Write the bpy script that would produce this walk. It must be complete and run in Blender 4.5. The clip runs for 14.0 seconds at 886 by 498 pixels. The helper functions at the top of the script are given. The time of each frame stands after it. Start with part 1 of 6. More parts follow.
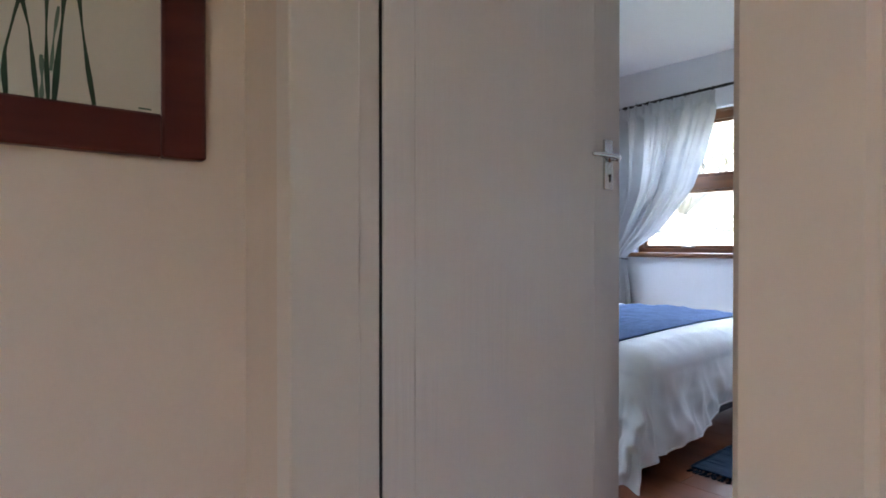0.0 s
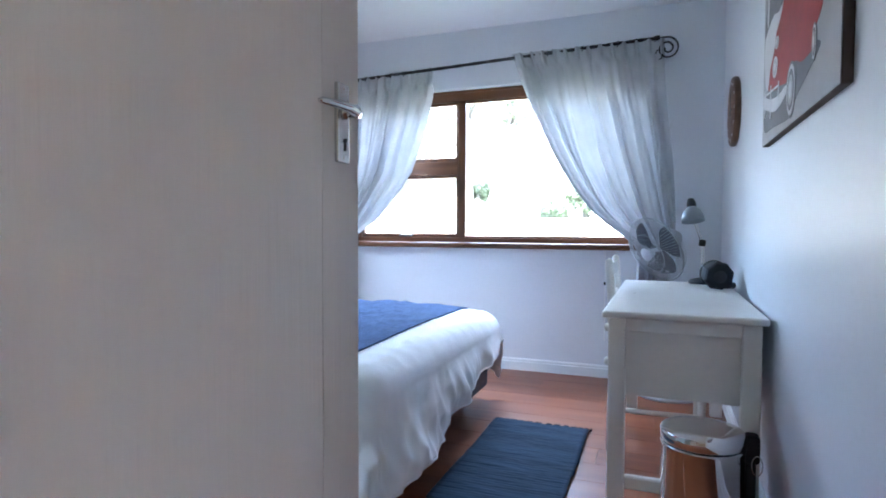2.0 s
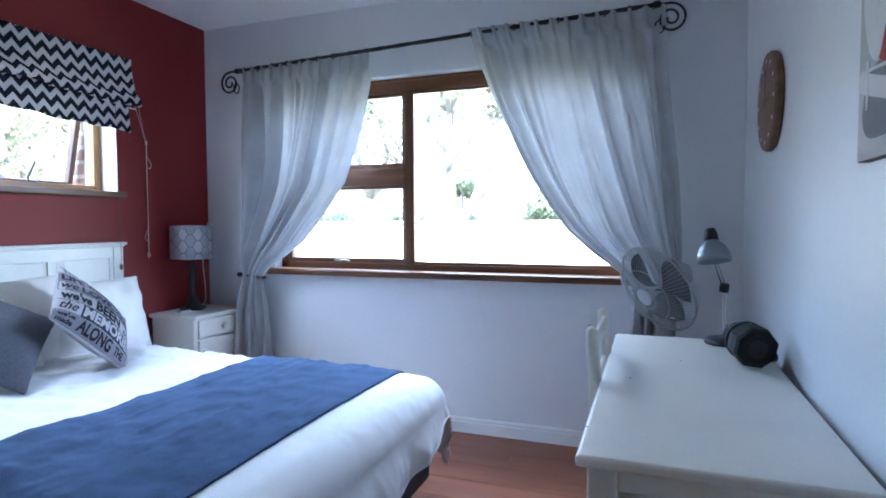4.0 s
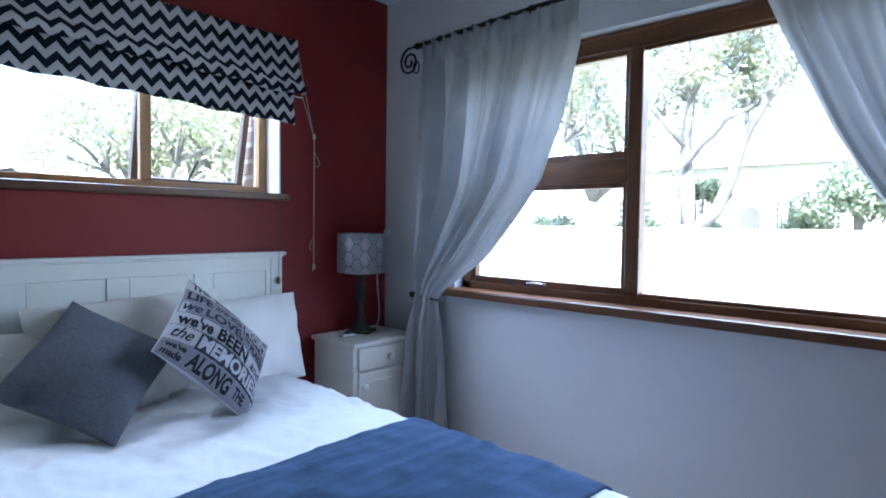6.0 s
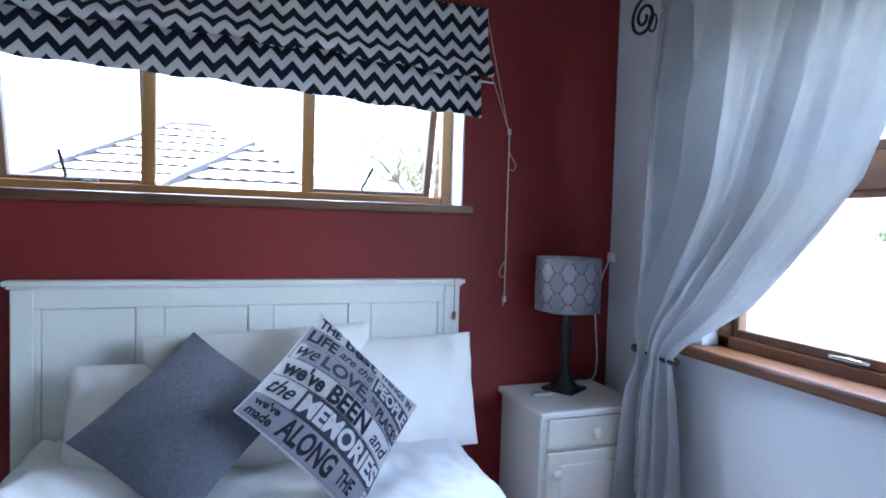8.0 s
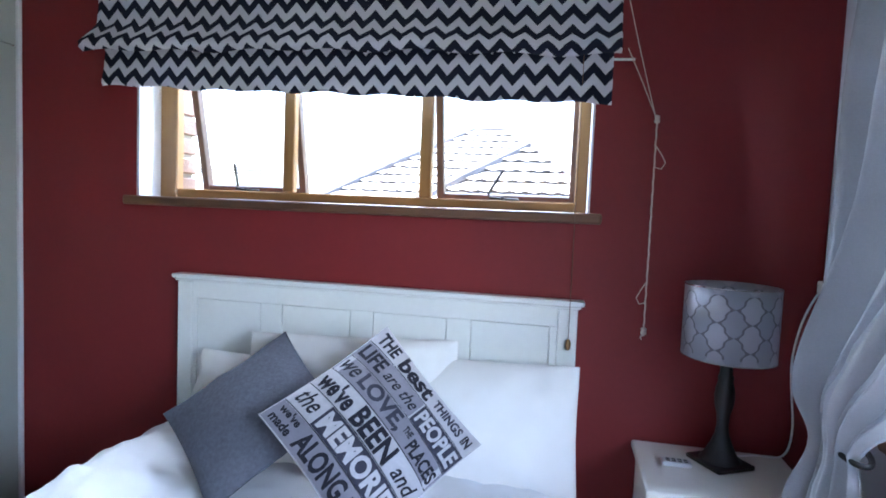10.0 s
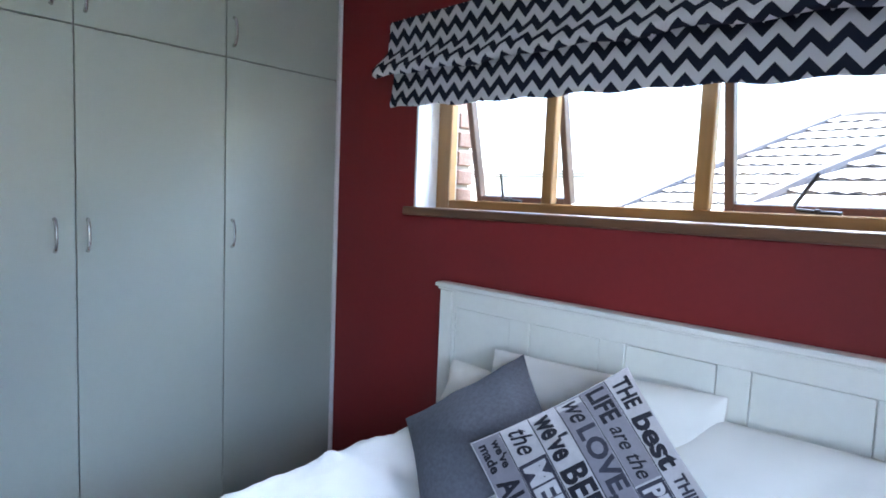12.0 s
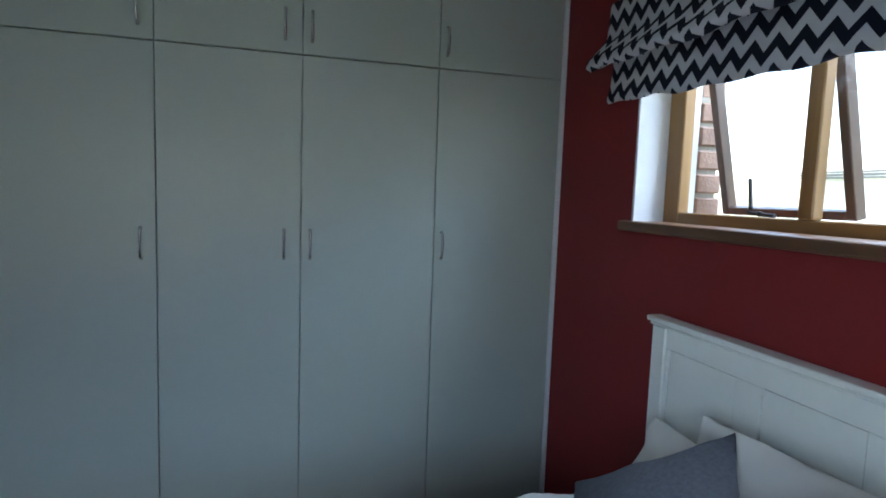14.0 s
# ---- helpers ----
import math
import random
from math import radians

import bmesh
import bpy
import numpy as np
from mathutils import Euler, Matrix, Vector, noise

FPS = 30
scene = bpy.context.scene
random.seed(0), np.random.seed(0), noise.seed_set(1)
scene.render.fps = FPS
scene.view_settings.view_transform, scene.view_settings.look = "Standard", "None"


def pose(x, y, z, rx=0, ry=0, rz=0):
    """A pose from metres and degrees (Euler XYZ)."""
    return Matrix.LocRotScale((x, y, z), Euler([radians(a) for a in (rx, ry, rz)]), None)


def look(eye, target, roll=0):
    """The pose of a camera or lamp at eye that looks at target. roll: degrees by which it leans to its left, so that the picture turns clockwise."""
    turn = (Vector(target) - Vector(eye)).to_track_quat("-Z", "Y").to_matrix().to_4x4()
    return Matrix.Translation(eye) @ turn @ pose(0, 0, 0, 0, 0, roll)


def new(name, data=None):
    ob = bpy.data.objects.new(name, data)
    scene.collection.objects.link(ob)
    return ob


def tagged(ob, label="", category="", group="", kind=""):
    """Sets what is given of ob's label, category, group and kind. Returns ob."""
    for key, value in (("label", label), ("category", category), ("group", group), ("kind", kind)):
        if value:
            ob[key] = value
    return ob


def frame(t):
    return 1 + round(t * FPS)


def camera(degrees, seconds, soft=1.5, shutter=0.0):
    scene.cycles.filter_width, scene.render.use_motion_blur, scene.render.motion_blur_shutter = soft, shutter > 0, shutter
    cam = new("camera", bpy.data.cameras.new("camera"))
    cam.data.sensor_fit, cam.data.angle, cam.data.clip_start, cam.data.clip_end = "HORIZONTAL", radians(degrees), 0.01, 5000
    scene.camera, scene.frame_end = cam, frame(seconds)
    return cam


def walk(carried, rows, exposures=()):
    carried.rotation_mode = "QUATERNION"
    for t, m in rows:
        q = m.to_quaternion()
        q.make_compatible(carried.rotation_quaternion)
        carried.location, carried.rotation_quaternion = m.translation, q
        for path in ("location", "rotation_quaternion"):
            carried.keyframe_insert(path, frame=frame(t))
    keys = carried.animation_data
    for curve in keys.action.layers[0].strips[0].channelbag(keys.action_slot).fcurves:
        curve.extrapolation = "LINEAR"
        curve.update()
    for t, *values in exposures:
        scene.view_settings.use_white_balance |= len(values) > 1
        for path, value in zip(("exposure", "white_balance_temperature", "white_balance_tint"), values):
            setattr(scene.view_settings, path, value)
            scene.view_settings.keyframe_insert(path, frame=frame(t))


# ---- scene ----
cam = camera(75.7, 14.0, soft=1.8)
PATH = [
    (0, (0.073, 0.266, 1.022), (1.375, 1.791, 1.007), 0.0),
    (0.5, (0.173, 0.3683, 1.017), (1.7083, 1.6522, 0.98), 0.0),
    (1, (0.303, 0.475, 1.018), (2.007, 1.52, 0.962), 0.3),
    (1.5, (0.449, 0.59, 1.022), (2.263, 1.43, 0.963), 0.2),
    (2, (0.586, 0.656, 1.061), (2.452, 1.373, 0.989), 0.2),
    (2.5, (0.814, 0.702, 1.108), (2.713, 1.326, 1.03), 0.2),
    (2.7, (0.897, 0.706, 1.128), (2.8, 1.317, 1.05), 0.2),
    (4.8, (1.976, 0.729, 1.274), (3.777, 1.593, 1.179), -0.1),
    (5, (2.054, 0.804, 1.269), (3.822, 1.734, 1.176), 0.1),
    (5.5, (2.287, 0.94, 1.268), (3.921, 2.089, 1.177), 0.4),
    (6, (2.48, 1.077, 1.29), (3.955, 2.425, 1.204), 0.8),
    (6.5, (2.679, 1.192, 1.336), (3.997, 2.695, 1.256), 1.0),
    (7, (2.878, 1.308, 1.349), (3.966, 2.985, 1.277), 1.3),
    (7.5, (3.037, 1.427, 1.338), (3.906, 3.227, 1.267), 1.5),
    (8.3, (3.349, 1.524, 1.368), (3.863, 3.457, 1.274), 1.7),
    (9.1, (3.662, 1.603, 1.397), (3.668, 3.603, 1.281), 2.0),
    (9.8, (3.935, 1.656, 1.423), (3.625, 3.627, 1.287), 2.2),
    (10, (3.983, 1.683, 1.418), (3.571, 3.636, 1.289), 2.4),
    (10.5, (4.097, 1.739, 1.412), (3.408, 3.612, 1.283), 2.6),
    (11, (4.132, 1.786, 1.414), (3.193, 3.547, 1.281), 2.8),
    (11.5, (4.135, 1.881, 1.45), (2.966, 3.497, 1.296), 2.6),
    (12, (4.113, 1.982, 1.467), (2.728, 3.415, 1.296), 2.4),
    (12.5, (4.13, 2.113, 1.478), (2.565, 3.346, 1.301), 2.3),
    (13, (4.124, 2.212, 1.476), (2.419, 3.24, 1.29), 2.2),
    (13.5, (4.093, 2.331, 1.495), (2.272, 3.136, 1.303), 2.1),
    (14, (4.084, 2.449, 1.503), (2.17, 2.998, 1.313), 2.0),
]
EXPOSURE = [(0.0, 4.36, 6150, 13), (0.5, 4.45, 6000, 13), (1.0, 4.63, 5800, 11), (1.5, 4.66, 5650, 11), (2.5, 4.66, 5600, 12), (5.0, 3.58, 5450, 11), (6.0, 3.40, 5480, 11), (7.5, 3.82, 5550, 11), (10.0, 4.08, 5850, 14), (11.5, 4.17, 5950, 14), (12.0, 3.9, 5900, 12), (12.5, 3.45, 5850, 10), (14.0, 3.0, 5900, 6)]
walk(cam, [(t, look(eye, target, roll)) for t, eye, target, roll in PATH], exposures=EXPOSURE)

# ---- world and sun ----
SUN_AZ, SUN_EL = 245.0, 52.0
world = bpy.data.worlds.new("world")
scene.world = world
world.use_nodes = True
wn = world.node_tree
sky = wn.nodes.new("ShaderNodeTexSky")
sky.sky_type = "NISHITA"
sky.sun_disc = False
sky.sun_elevation, sky.sun_rotation = radians(SUN_EL), radians(SUN_AZ)
sky.air_density, sky.dust_density = 1.0, 2.0
wn.links.new(sky.outputs[0], wn.nodes["Background"].inputs[0])
wn.nodes["Background"].inputs[1].default_value = 0.15
sun = new("sun", bpy.data.lights.new("sun", "SUN"))
sun.data.energy, sun.data.angle, sun.data.color = 3.5, radians(0.5), (1.0, 0.95, 0.88)
d = Vector((math.sin(radians(SUN_AZ)) * math.cos(radians(SUN_EL)), math.cos(radians(SUN_AZ)) * math.cos(radians(SUN_EL)), math.sin(radians(SUN_EL))))
sun.matrix_basis = look(d * 40, (0, 0, 0))

# area lamps added outside both windows, clear of sight lines, in place of skylight
def sky_lamp(name, place, target, sx, sy, watts):
    l = new(name, bpy.data.lights.new(name, "AREA"))
    l.data.shape, l.data.size, l.data.size_y, l.data.energy, l.data.color = "RECTANGLE", sx, sy, watts, (0.80, 0.90, 1.0)
    l.matrix_basis = look(place, target)


sky_lamp("sky_fill", (5.9, 2.3, 3.0), (3.2, 1.7, 0.75), 2.4, 1.5, 23)
# low lamp off to the side, added to brighten pillows and headboard
sky_lamp("sky_fill", (7.6, -1.2, 2.5), (3.6, 3.2, 0.8), 2.6, 1.8, 14)
sky_lamp("sky_fill", (3.2, 4.6, 2.8), (3.3, 3.0, 0.9), 1.7, 1.0, 14)

# ---- plan ----
EAST, NORTH, SOUTH, CEIL = 4.775, 3.645, 0.288, 2.58
DOORW0, DOORW1 = 0.52, 0.70          # hall face and room face of the wall with the door

# ---- materials ----
def mat(name, color, rough=0.6, metal=0.0, var=0.06, scale=6.0, bump=0.0, bscale=60.0, stretch=(1, 1, 1), spec=0.5, island=0.0, trans=0.0):
    """Base colour with two scales of noise, and a fine relief."""
    m = bpy.data.materials.new(name)
    m.use_nodes = True
    nt = m.node_tree
    b = nt.nodes["Principled BSDF"]
    b.inputs["Roughness"].default_value, b.inputs["Metallic"].default_value = rough, metal
    b.inputs["Specular IOR Level"].default_value = spec
    tc = nt.nodes.new("ShaderNodeTexCoord")
    mp = nt.nodes.new("ShaderNodeMapping")
    mp.inputs["Scale"].default_value = stretch
    nt.links.new(tc.outputs["Object"], mp.inputs[0])
    n1 = nt.nodes.new("ShaderNodeTexNoise")
    n1.inputs["Scale"].default_value, n1.inputs["Detail"].default_value = scale, 4
    n2 = nt.nodes.new("ShaderNodeTexNoise")
    n2.inputs["Scale"].default_value, n2.inputs["Detail"].default_value = bscale, 3
    nt.links.new(mp.outputs[0], n1.inputs[0])
    nt.links.new(mp.outputs[0], n2.inputs[0])
    mix = nt.nodes.new("ShaderNodeMath")
    mix.operation = "MULTIPLY_ADD"
    nt.links.new(n2.outputs[0], mix.inputs[0])
    mix.inputs[1].default_value = 0.4
    nt.links.new(n1.outputs[0], mix.inputs[2])
    ramp = nt.nodes.new("ShaderNodeMapRange")
    ramp.inputs[1].default_value, ramp.inputs[2].default_value = 0.4, 1.0
    ramp.inputs[3].default_value, ramp.inputs[4].default_value = 1 - var, 1 + var
    nt.links.new(mix.outputs[0], ramp.inputs[0])
    val = ramp.outputs[0]
    if island:
        oi = nt.nodes.new("ShaderNodeObjectInfo")
        r2 = nt.nodes.new("ShaderNodeMapRange")
        r2.inputs[3].default_value, r2.inputs[4].default_value = 1 - island, 1 + island
        nt.links.new(oi.outputs["Random"], r2.inputs[0])
        mu = nt.nodes.new("ShaderNodeMath")
        mu.operation = "MULTIPLY"
        nt.links.new(val, mu.inputs[0])
        nt.links.new(r2.outputs[0], mu.inputs[1])
        val = mu.outputs[0]
    col = nt.nodes.new("ShaderNodeVectorMath")
    col.operation = "SCALE"
    col.inputs[0].default_value = color
    nt.links.new(val, col.inputs["Scale"])
    nt.links.new(col.outputs[0], b.inputs["Base Color"])
    if bump:
        bp = nt.nodes.new("ShaderNodeBump")
        bp.inputs["Strength"].default_value, bp.inputs["Distance"].default_value = bump, 0.004
        nt.links.new(n2.outputs[0], bp.inputs["Height"])
        nt.links.new(bp.outputs[0], b.inputs["Normal"])
    if trans:
        tr = nt.nodes.new("ShaderNodeBsdfTranslucent")
        nt.links.new(col.outputs[0], tr.inputs[0])
        ms = nt.nodes.new("ShaderNodeMixShader")
        ms.inputs[0].default_value = trans
        nt.links.new(b.outputs[0], ms.inputs[1])
        nt.links.new(tr.outputs[0], ms.inputs[2])
        nt.links.new(ms.outputs[0], nt.nodes["Material Output"].inputs[0])
    return m


def glass_mat(name, tint=(1, 1, 1), gloss=0.06):
    m = bpy.data.materials.new(name)
    m.use_nodes = True
    nt = m.node_tree
    nt.nodes.remove(nt.nodes["Principled BSDF"])
    t = nt.nodes.new("ShaderNodeBsdfTransparent")
    t.inputs[0].default_value = (*tint, 1)
    g = nt.nodes.new("ShaderNodeBsdfGlossy")
    g.inputs["Roughness"].default_value = 0.02
    ms = nt.nodes.new("ShaderNodeMixShader")
    ms.inputs[0].default_value = gloss
    nt.links.new(t.outputs[0], ms.inputs[1])
    nt.links.new(g.outputs[0], ms.inputs[2])
    nt.links.new(ms.outputs[0], nt.nodes["Material Output"].inputs[0])
    return m


def wood_mat(name, dark, light, rough=0.4, along=0, scale=14.0, island=0.0, bump=0.15):
    """Grain stretched along one axis, with finer streaks over it."""
    m = bpy.data.materials.new(name)
    m.use_nodes = True
    nt = m.node_tree
    b = nt.nodes["Principled BSDF"]
    b.inputs["Roughness"].default_value = rough
    tc = nt.nodes.new("ShaderNodeTexCoord")
    mp = nt.nodes.new("ShaderNodeMapping")
    st = [1.0, 1.0, 1.0]
    st[along] = 0.08
    mp.inputs["Scale"].default_value = st
    nt.links.new(tc.outputs["Object"], mp.inputs[0])
    n1 = nt.nodes.new("ShaderNodeTexNoise")
    n1.inputs["Scale"].default_value, n1.inputs["Detail"].default_value, n1.inputs["Distortion"].default_value = scale, 6, 0.6
    nt.links.new(mp.outputs[0], n1.inputs[0])
    if island:
        oi = nt.nodes.new("ShaderNodeObjectInfo")
        ad = nt.nodes.new("ShaderNodeVectorMath")
        ad.operation = "MULTIPLY_ADD"
        cm = nt.nodes.new("ShaderNodeCombineXYZ")
        for i in range(3):
            nt.links.new(oi.outputs["Random"], cm.inputs[i])
        nt.links.new(cm.outputs[0], ad.inputs[0])
        ad.inputs[1].default_value = (37, 19, 53)
        nt.links.new(tc.outputs["Object"], ad.inputs[2])
        nt.links.new(ad.outputs[0], mp.inputs[0])
    ramp = nt.nodes.new("ShaderNodeValToRGB")
    ramp.color_ramp.elements[0].position, ramp.color_ramp.elements[1].position = 0.3, 0.72
    ramp.color_ramp.elements[0].color, ramp.color_ramp.elements[1].color = (*dark, 1), (*light, 1)
    nt.links.new(n1.outputs[0], ramp.inputs[0])
    out = ramp.outputs[0]
    if island:
        r2 = nt.nodes.new("ShaderNodeMapRange")
        r2.inputs[3].default_value, r2.inputs[4].default_value = 1 - island, 1 + island
        nt.links.new(oi.outputs["Random"], r2.inputs[0])
        sc = nt.nodes.new("ShaderNodeVectorMath")
        sc.operation = "SCALE"
        nt.links.new(out, sc.inputs[0])
        nt.links.new(r2.outputs[0], sc.inputs["Scale"])
        out = sc.outputs[0]
    nt.links.new(out, b.inputs["Base Color"])
    bp = nt.nodes.new("ShaderNodeBump")
    bp.inputs["Strength"].default_value, bp.inputs["Distance"].default_value = bump, 0.002
    nt.links.new(n1.outputs[0], bp.inputs["Height"])
    nt.links.new(bp.outputs[0], b.inputs["Normal"])
    return m


M_WHITEWALL = mat("white_wall_paint", (0.74, 0.76, 0.80), 0.75, var=0.04, scale=1.6, bump=0.12, bscale=45)
M_SOUTHWALL = mat("satin_wall_paint", (0.74, 0.76, 0.80), 0.42, var=0.04, scale=1.6, bump=0.10, bscale=35)
M_RED = mat("oxblood_wall_paint", (0.205, 0.0130, 0.0145), 0.62, var=0.10, scale=1.4, bump=0.12, bscale=50)
M_CREAM = mat("cream_wall_paint", (0.68, 0.563, 0.452), 0.7, var=0.04, scale=1.4, bump=0.10, bscale=45)
M_CEIL = mat("ceiling_paint", (0.78, 0.78, 0.80), 0.8, var=0.03, scale=1.2, bump=0.08, bscale=30)
M_DOOR = mat("door_gloss_paint", (0.73, 0.655, 0.59), 0.38, var=0.035, scale=2.0, bump=0.28, bscale=90, stretch=(1, 1, 0.04))
M_FRAME = mat("frame_gloss_paint", (0.70, 0.62, 0.53), 0.35, var=0.03, scale=2.0, bump=0.08, bscale=40)
M_SKIRT = mat("skirting_paint", (0.78, 0.79, 0.80), 0.4, var=0.05, scale=3.0)
M_WARD = mat("wardrobe_laminate", (0.40, 0.44, 0.405), 0.45, var=0.03, scale=1.3, bump=0.05, bscale=25)
M_WARDIN = mat("wardrobe_carcass", (0.36, 0.38, 0.36), 0.6)
M_SATIN = mat("satin_steel", (0.60, 0.59, 0.58), 0.27, 1.0, var=0.05, scale=20)
M_CHROME = mat("polished_steel", (0.72, 0.70, 0.68), 0.09, 1.0, var=0.03, scale=8)
M_BLACKPL = mat("black_plastic", (0.009, 0.009, 0.010), 0.5, var=0.1)
M_IRON = mat("wrought_iron", (0.022, 0.021, 0.022), 0.5, 0.4, var=0.2, scale=30, bump=0.3)
M_PINE = wood_mat("varnished_pine", (0.20, 0.10, 0.032), (0.36, 0.20, 0.068), 0.35, along=0)
M_PINEV = wood_mat("varnished_pine_upright", (0.20, 0.10, 0.032), (0.36, 0.20, 0.068), 0.35, along=2)
M_MERV = wood_mat("varnished_meranti_upright", (0.085, 0.032, 0.013), (0.20, 0.082, 0.032), 0.35, along=2)
M_MERH = wood_mat("varnished_meranti", (0.085, 0.032, 0.013), (0.20, 0.082, 0.032), 0.35, along=1)
M_SILLN = wood_mat("dark_sill_wood", (0.10, 0.045, 0.022), (0.22, 0.11, 0.055), 0.4, along=0)
M_FLOOR = wood_mat("floor_laminate", (0.165, 0.046, 0.018), (0.27, 0.092, 0.038), 0.34, along=0, scale=10, island=0.10, bump=0.05)
M_GLASS = glass_mat("window_glass", (0.97, 0.98, 0.97))
M_WPAINT = mat("white_furniture_paint", (0.80, 0.775, 0.715), 0.32, var=0.05, scale=3.0, bump=0.10, bscale=40)
M_HBPAINT = mat("headboard_paint", (0.85, 0.855, 0.82), 0.40, var=0.05, scale=4.0, bump=0.12, bscale=40)
M_DUVET = mat("white_duvet_cotton", (0.82, 0.82, 0.835), 0.85, var=0.05, scale=5, bump=0.3, bscale=14, spec=0.2)
M_LINEN = mat("white_cotton", (0.88, 0.855, 0.82), 0.85, var=0.04, scale=5, bump=0.25, bscale=16, spec=0.2)
M_BASE = mat("grey_bed_base", (0.085, 0.085, 0.10), 0.9, var=0.1, scale=30, bump=0.3, bscale=300, spec=0.2)
M_THROW = mat("blue_fleece_throw", (0.044, 0.074, 0.140), 0.95, var=0.45, scale=11, bump=0.8, bscale=220, spec=0.15)
M_THROW.node_tree.nodes["Principled BSDF"].inputs["Sheen Weight"].default_value = 0.35
M_THROW.node_tree.nodes["Principled BSDF"].inputs["Sheen Tint"].default_value = (0.35, 0.5, 0.9, 1)
M_RUG = mat("blue_rag_rug", (0.030, 0.052, 0.088), 0.95, var=0.35, scale=26, bump=0.9, bscale=120, stretch=(1.0, 0.12, 1.0), spec=0.15)
M_CURTAIN = mat("grey_curtain_cloth", (0.46, 0.47, 0.495), 0.85, var=0.10, scale=7, bump=0.2, bscale=200, trans=0.15, spec=0.2)
M_GREYCUSH = mat("grey_woven_cushion", (0.115, 0.120, 0.145), 0.95, var=0.20, scale=90, bump=0.8, bscale=260, spec=0.15)
M_LIGHTCUSH = mat("pale_printed_cloth", (0.44, 0.425, 0.445), 0.9, var=0.10, scale=60, bump=0.4, bscale=300, spec=0.15)
M_MIDCUSH = mat("mid_grey_print", (0.215, 0.205, 0.235), 0.9, var=0.08, scale=60, bump=0.4, bscale=300, spec=0.15)
M_INK = mat("dark_print_ink", (0.022, 0.022, 0.030), 0.9, var=0.2, scale=80, spec=0.15)
M_INKBOX = mat("slate_print_ink", (0.045, 0.045, 0.062), 0.9, var=0.2, scale=60, spec=0.15)
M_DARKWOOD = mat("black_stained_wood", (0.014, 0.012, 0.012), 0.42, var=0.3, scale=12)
M_CORD = mat("cream_cord", (0.62, 0.52, 0.44), 0.8)
M_REDWOODFRAME = wood_mat("red_mahogany_frame", (0.055, 0.008, 0.006), (0.115, 0.022, 0.013), 0.35, along=0)
M_PAPER = mat("cream_print_paper", (0.56, 0.51, 0.41), 0.85, var=0.02)


# ---- building helpers ----
ORIGIN = {}


def thing(name, base, label, category, group=""):
    """An empty at the thing's base, to which its parts are given in world coordinates."""
    ob = new(name)
    ob.location = base
    ORIGIN[ob.name] = Vector(base)
    tagged(ob, label, category, group)
    return ob


def part(name, bm, material, parent=None, label="", smooth=False, kind=""):
    """Links a bmesh, in world coordinates, as one mesh under a thing or a part."""
    o = ORIGIN.get(parent.name, Vector()) if parent else Vector()
    if o.length:
        bmesh.ops.translate(bm, verts=bm.verts, vec=-o)
    me = bpy.data.meshes.new(name)
    bm.to_mesh(me)
    bm.free()
    me.materials.append(material)
    if smooth:
        me.shade_smooth()
    ob = new(name, me)
    if parent:
        ob.parent = parent
        ORIGIN[ob.name] = o
    return tagged(ob, label, "", "", kind)


def single(name, bm, material, label, category, smooth=False, base=None, group=""):
    """A thing of one mesh, with its origin at its base."""
    vs = [v.co for v in bm.verts]
    o = Vector(base) if base else Vector((sum(v.x for v in vs) / len(vs), sum(v.y for v in vs) / len(vs), min(v.z for v in vs)))
    bmesh.ops.translate(bm, verts=bm.verts, vec=-o)
    me = bpy.data.meshes.new(name)
    bm.to_mesh(me)
    bm.free()
    me.materials.append(material)
    if smooth:
        me.shade_smooth()
    ob = new(name, me)
    ob.location = o
    ORIGIN[ob.name] = o
    return tagged(ob, label, category, group)


def struct(name, bm, material, label, category, smooth=False):
    ob = part(name, bm, material, None, label, smooth, "structure")
    ob["category"] = category
    return ob


def box(x0, y0, z0, x1, y1, z1, bevel=0.0, bm=None, seg=1):
    b2 = bmesh.new()
    m = Matrix.Translation(((x0 + x1) / 2, (y0 + y1) / 2, (z0 + z1) / 2)) @ Matrix.Diagonal((x1 - x0, y1 - y0, z1 - z0, 1))
    bmesh.ops.create_cube(b2, size=1, matrix=m)
    if bevel:
        bmesh.ops.bevel(b2, geom=b2.edges[:], offset=bevel, segments=seg, affect="EDGES", profile=0.5)
    return join(bm, b2)


def join(bm, b2):
    if bm is None:
        return b2
    me = bpy.data.meshes.new("tmp")
    b2.to_mesh(me)
    b2.free()
    bm.from_mesh(me)
    bpy.data.meshes.remove(me)
    return bm


def lathe(profile, centre, axis=(0, 0, 1), n=32, bm=None):
    """A body turned from (radius, height) pairs about an axis through centre."""
    b2 = bmesh.new()
    q = Vector((0, 0, 1)).rotation_difference(Vector(axis).normalized())
    rings = []
    for r, h in profile:
        if r < 1e-5:
            rings.append([b2.verts.new(Vector(centre) + q @ Vector((0, 0, h)))])
        else:
            rings.append([b2.verts.new(Vector(centre) + q @ Vector((r * math.cos(2 * math.pi * i / n), r * math.sin(2 * math.pi * i / n), h))) for i in range(n)])
    for a, b in zip(rings, rings[1:]):
        for i in range(n):
            j = (i + 1) % n
            if len(a) == 1 and len(b) == 1:
                continue
            if len(a) == 1:
                b2.faces.new((a[0], b[i], b[j]))
            elif len(b) == 1:
                b2.faces.new((a[i], a[j], b[0]))
            else:
                b2.faces.new((a[i], a[j], b[j], b[i]))
    bmesh.ops.recalc_face_normals(b2, faces=b2.faces)
    return join(bm, b2)


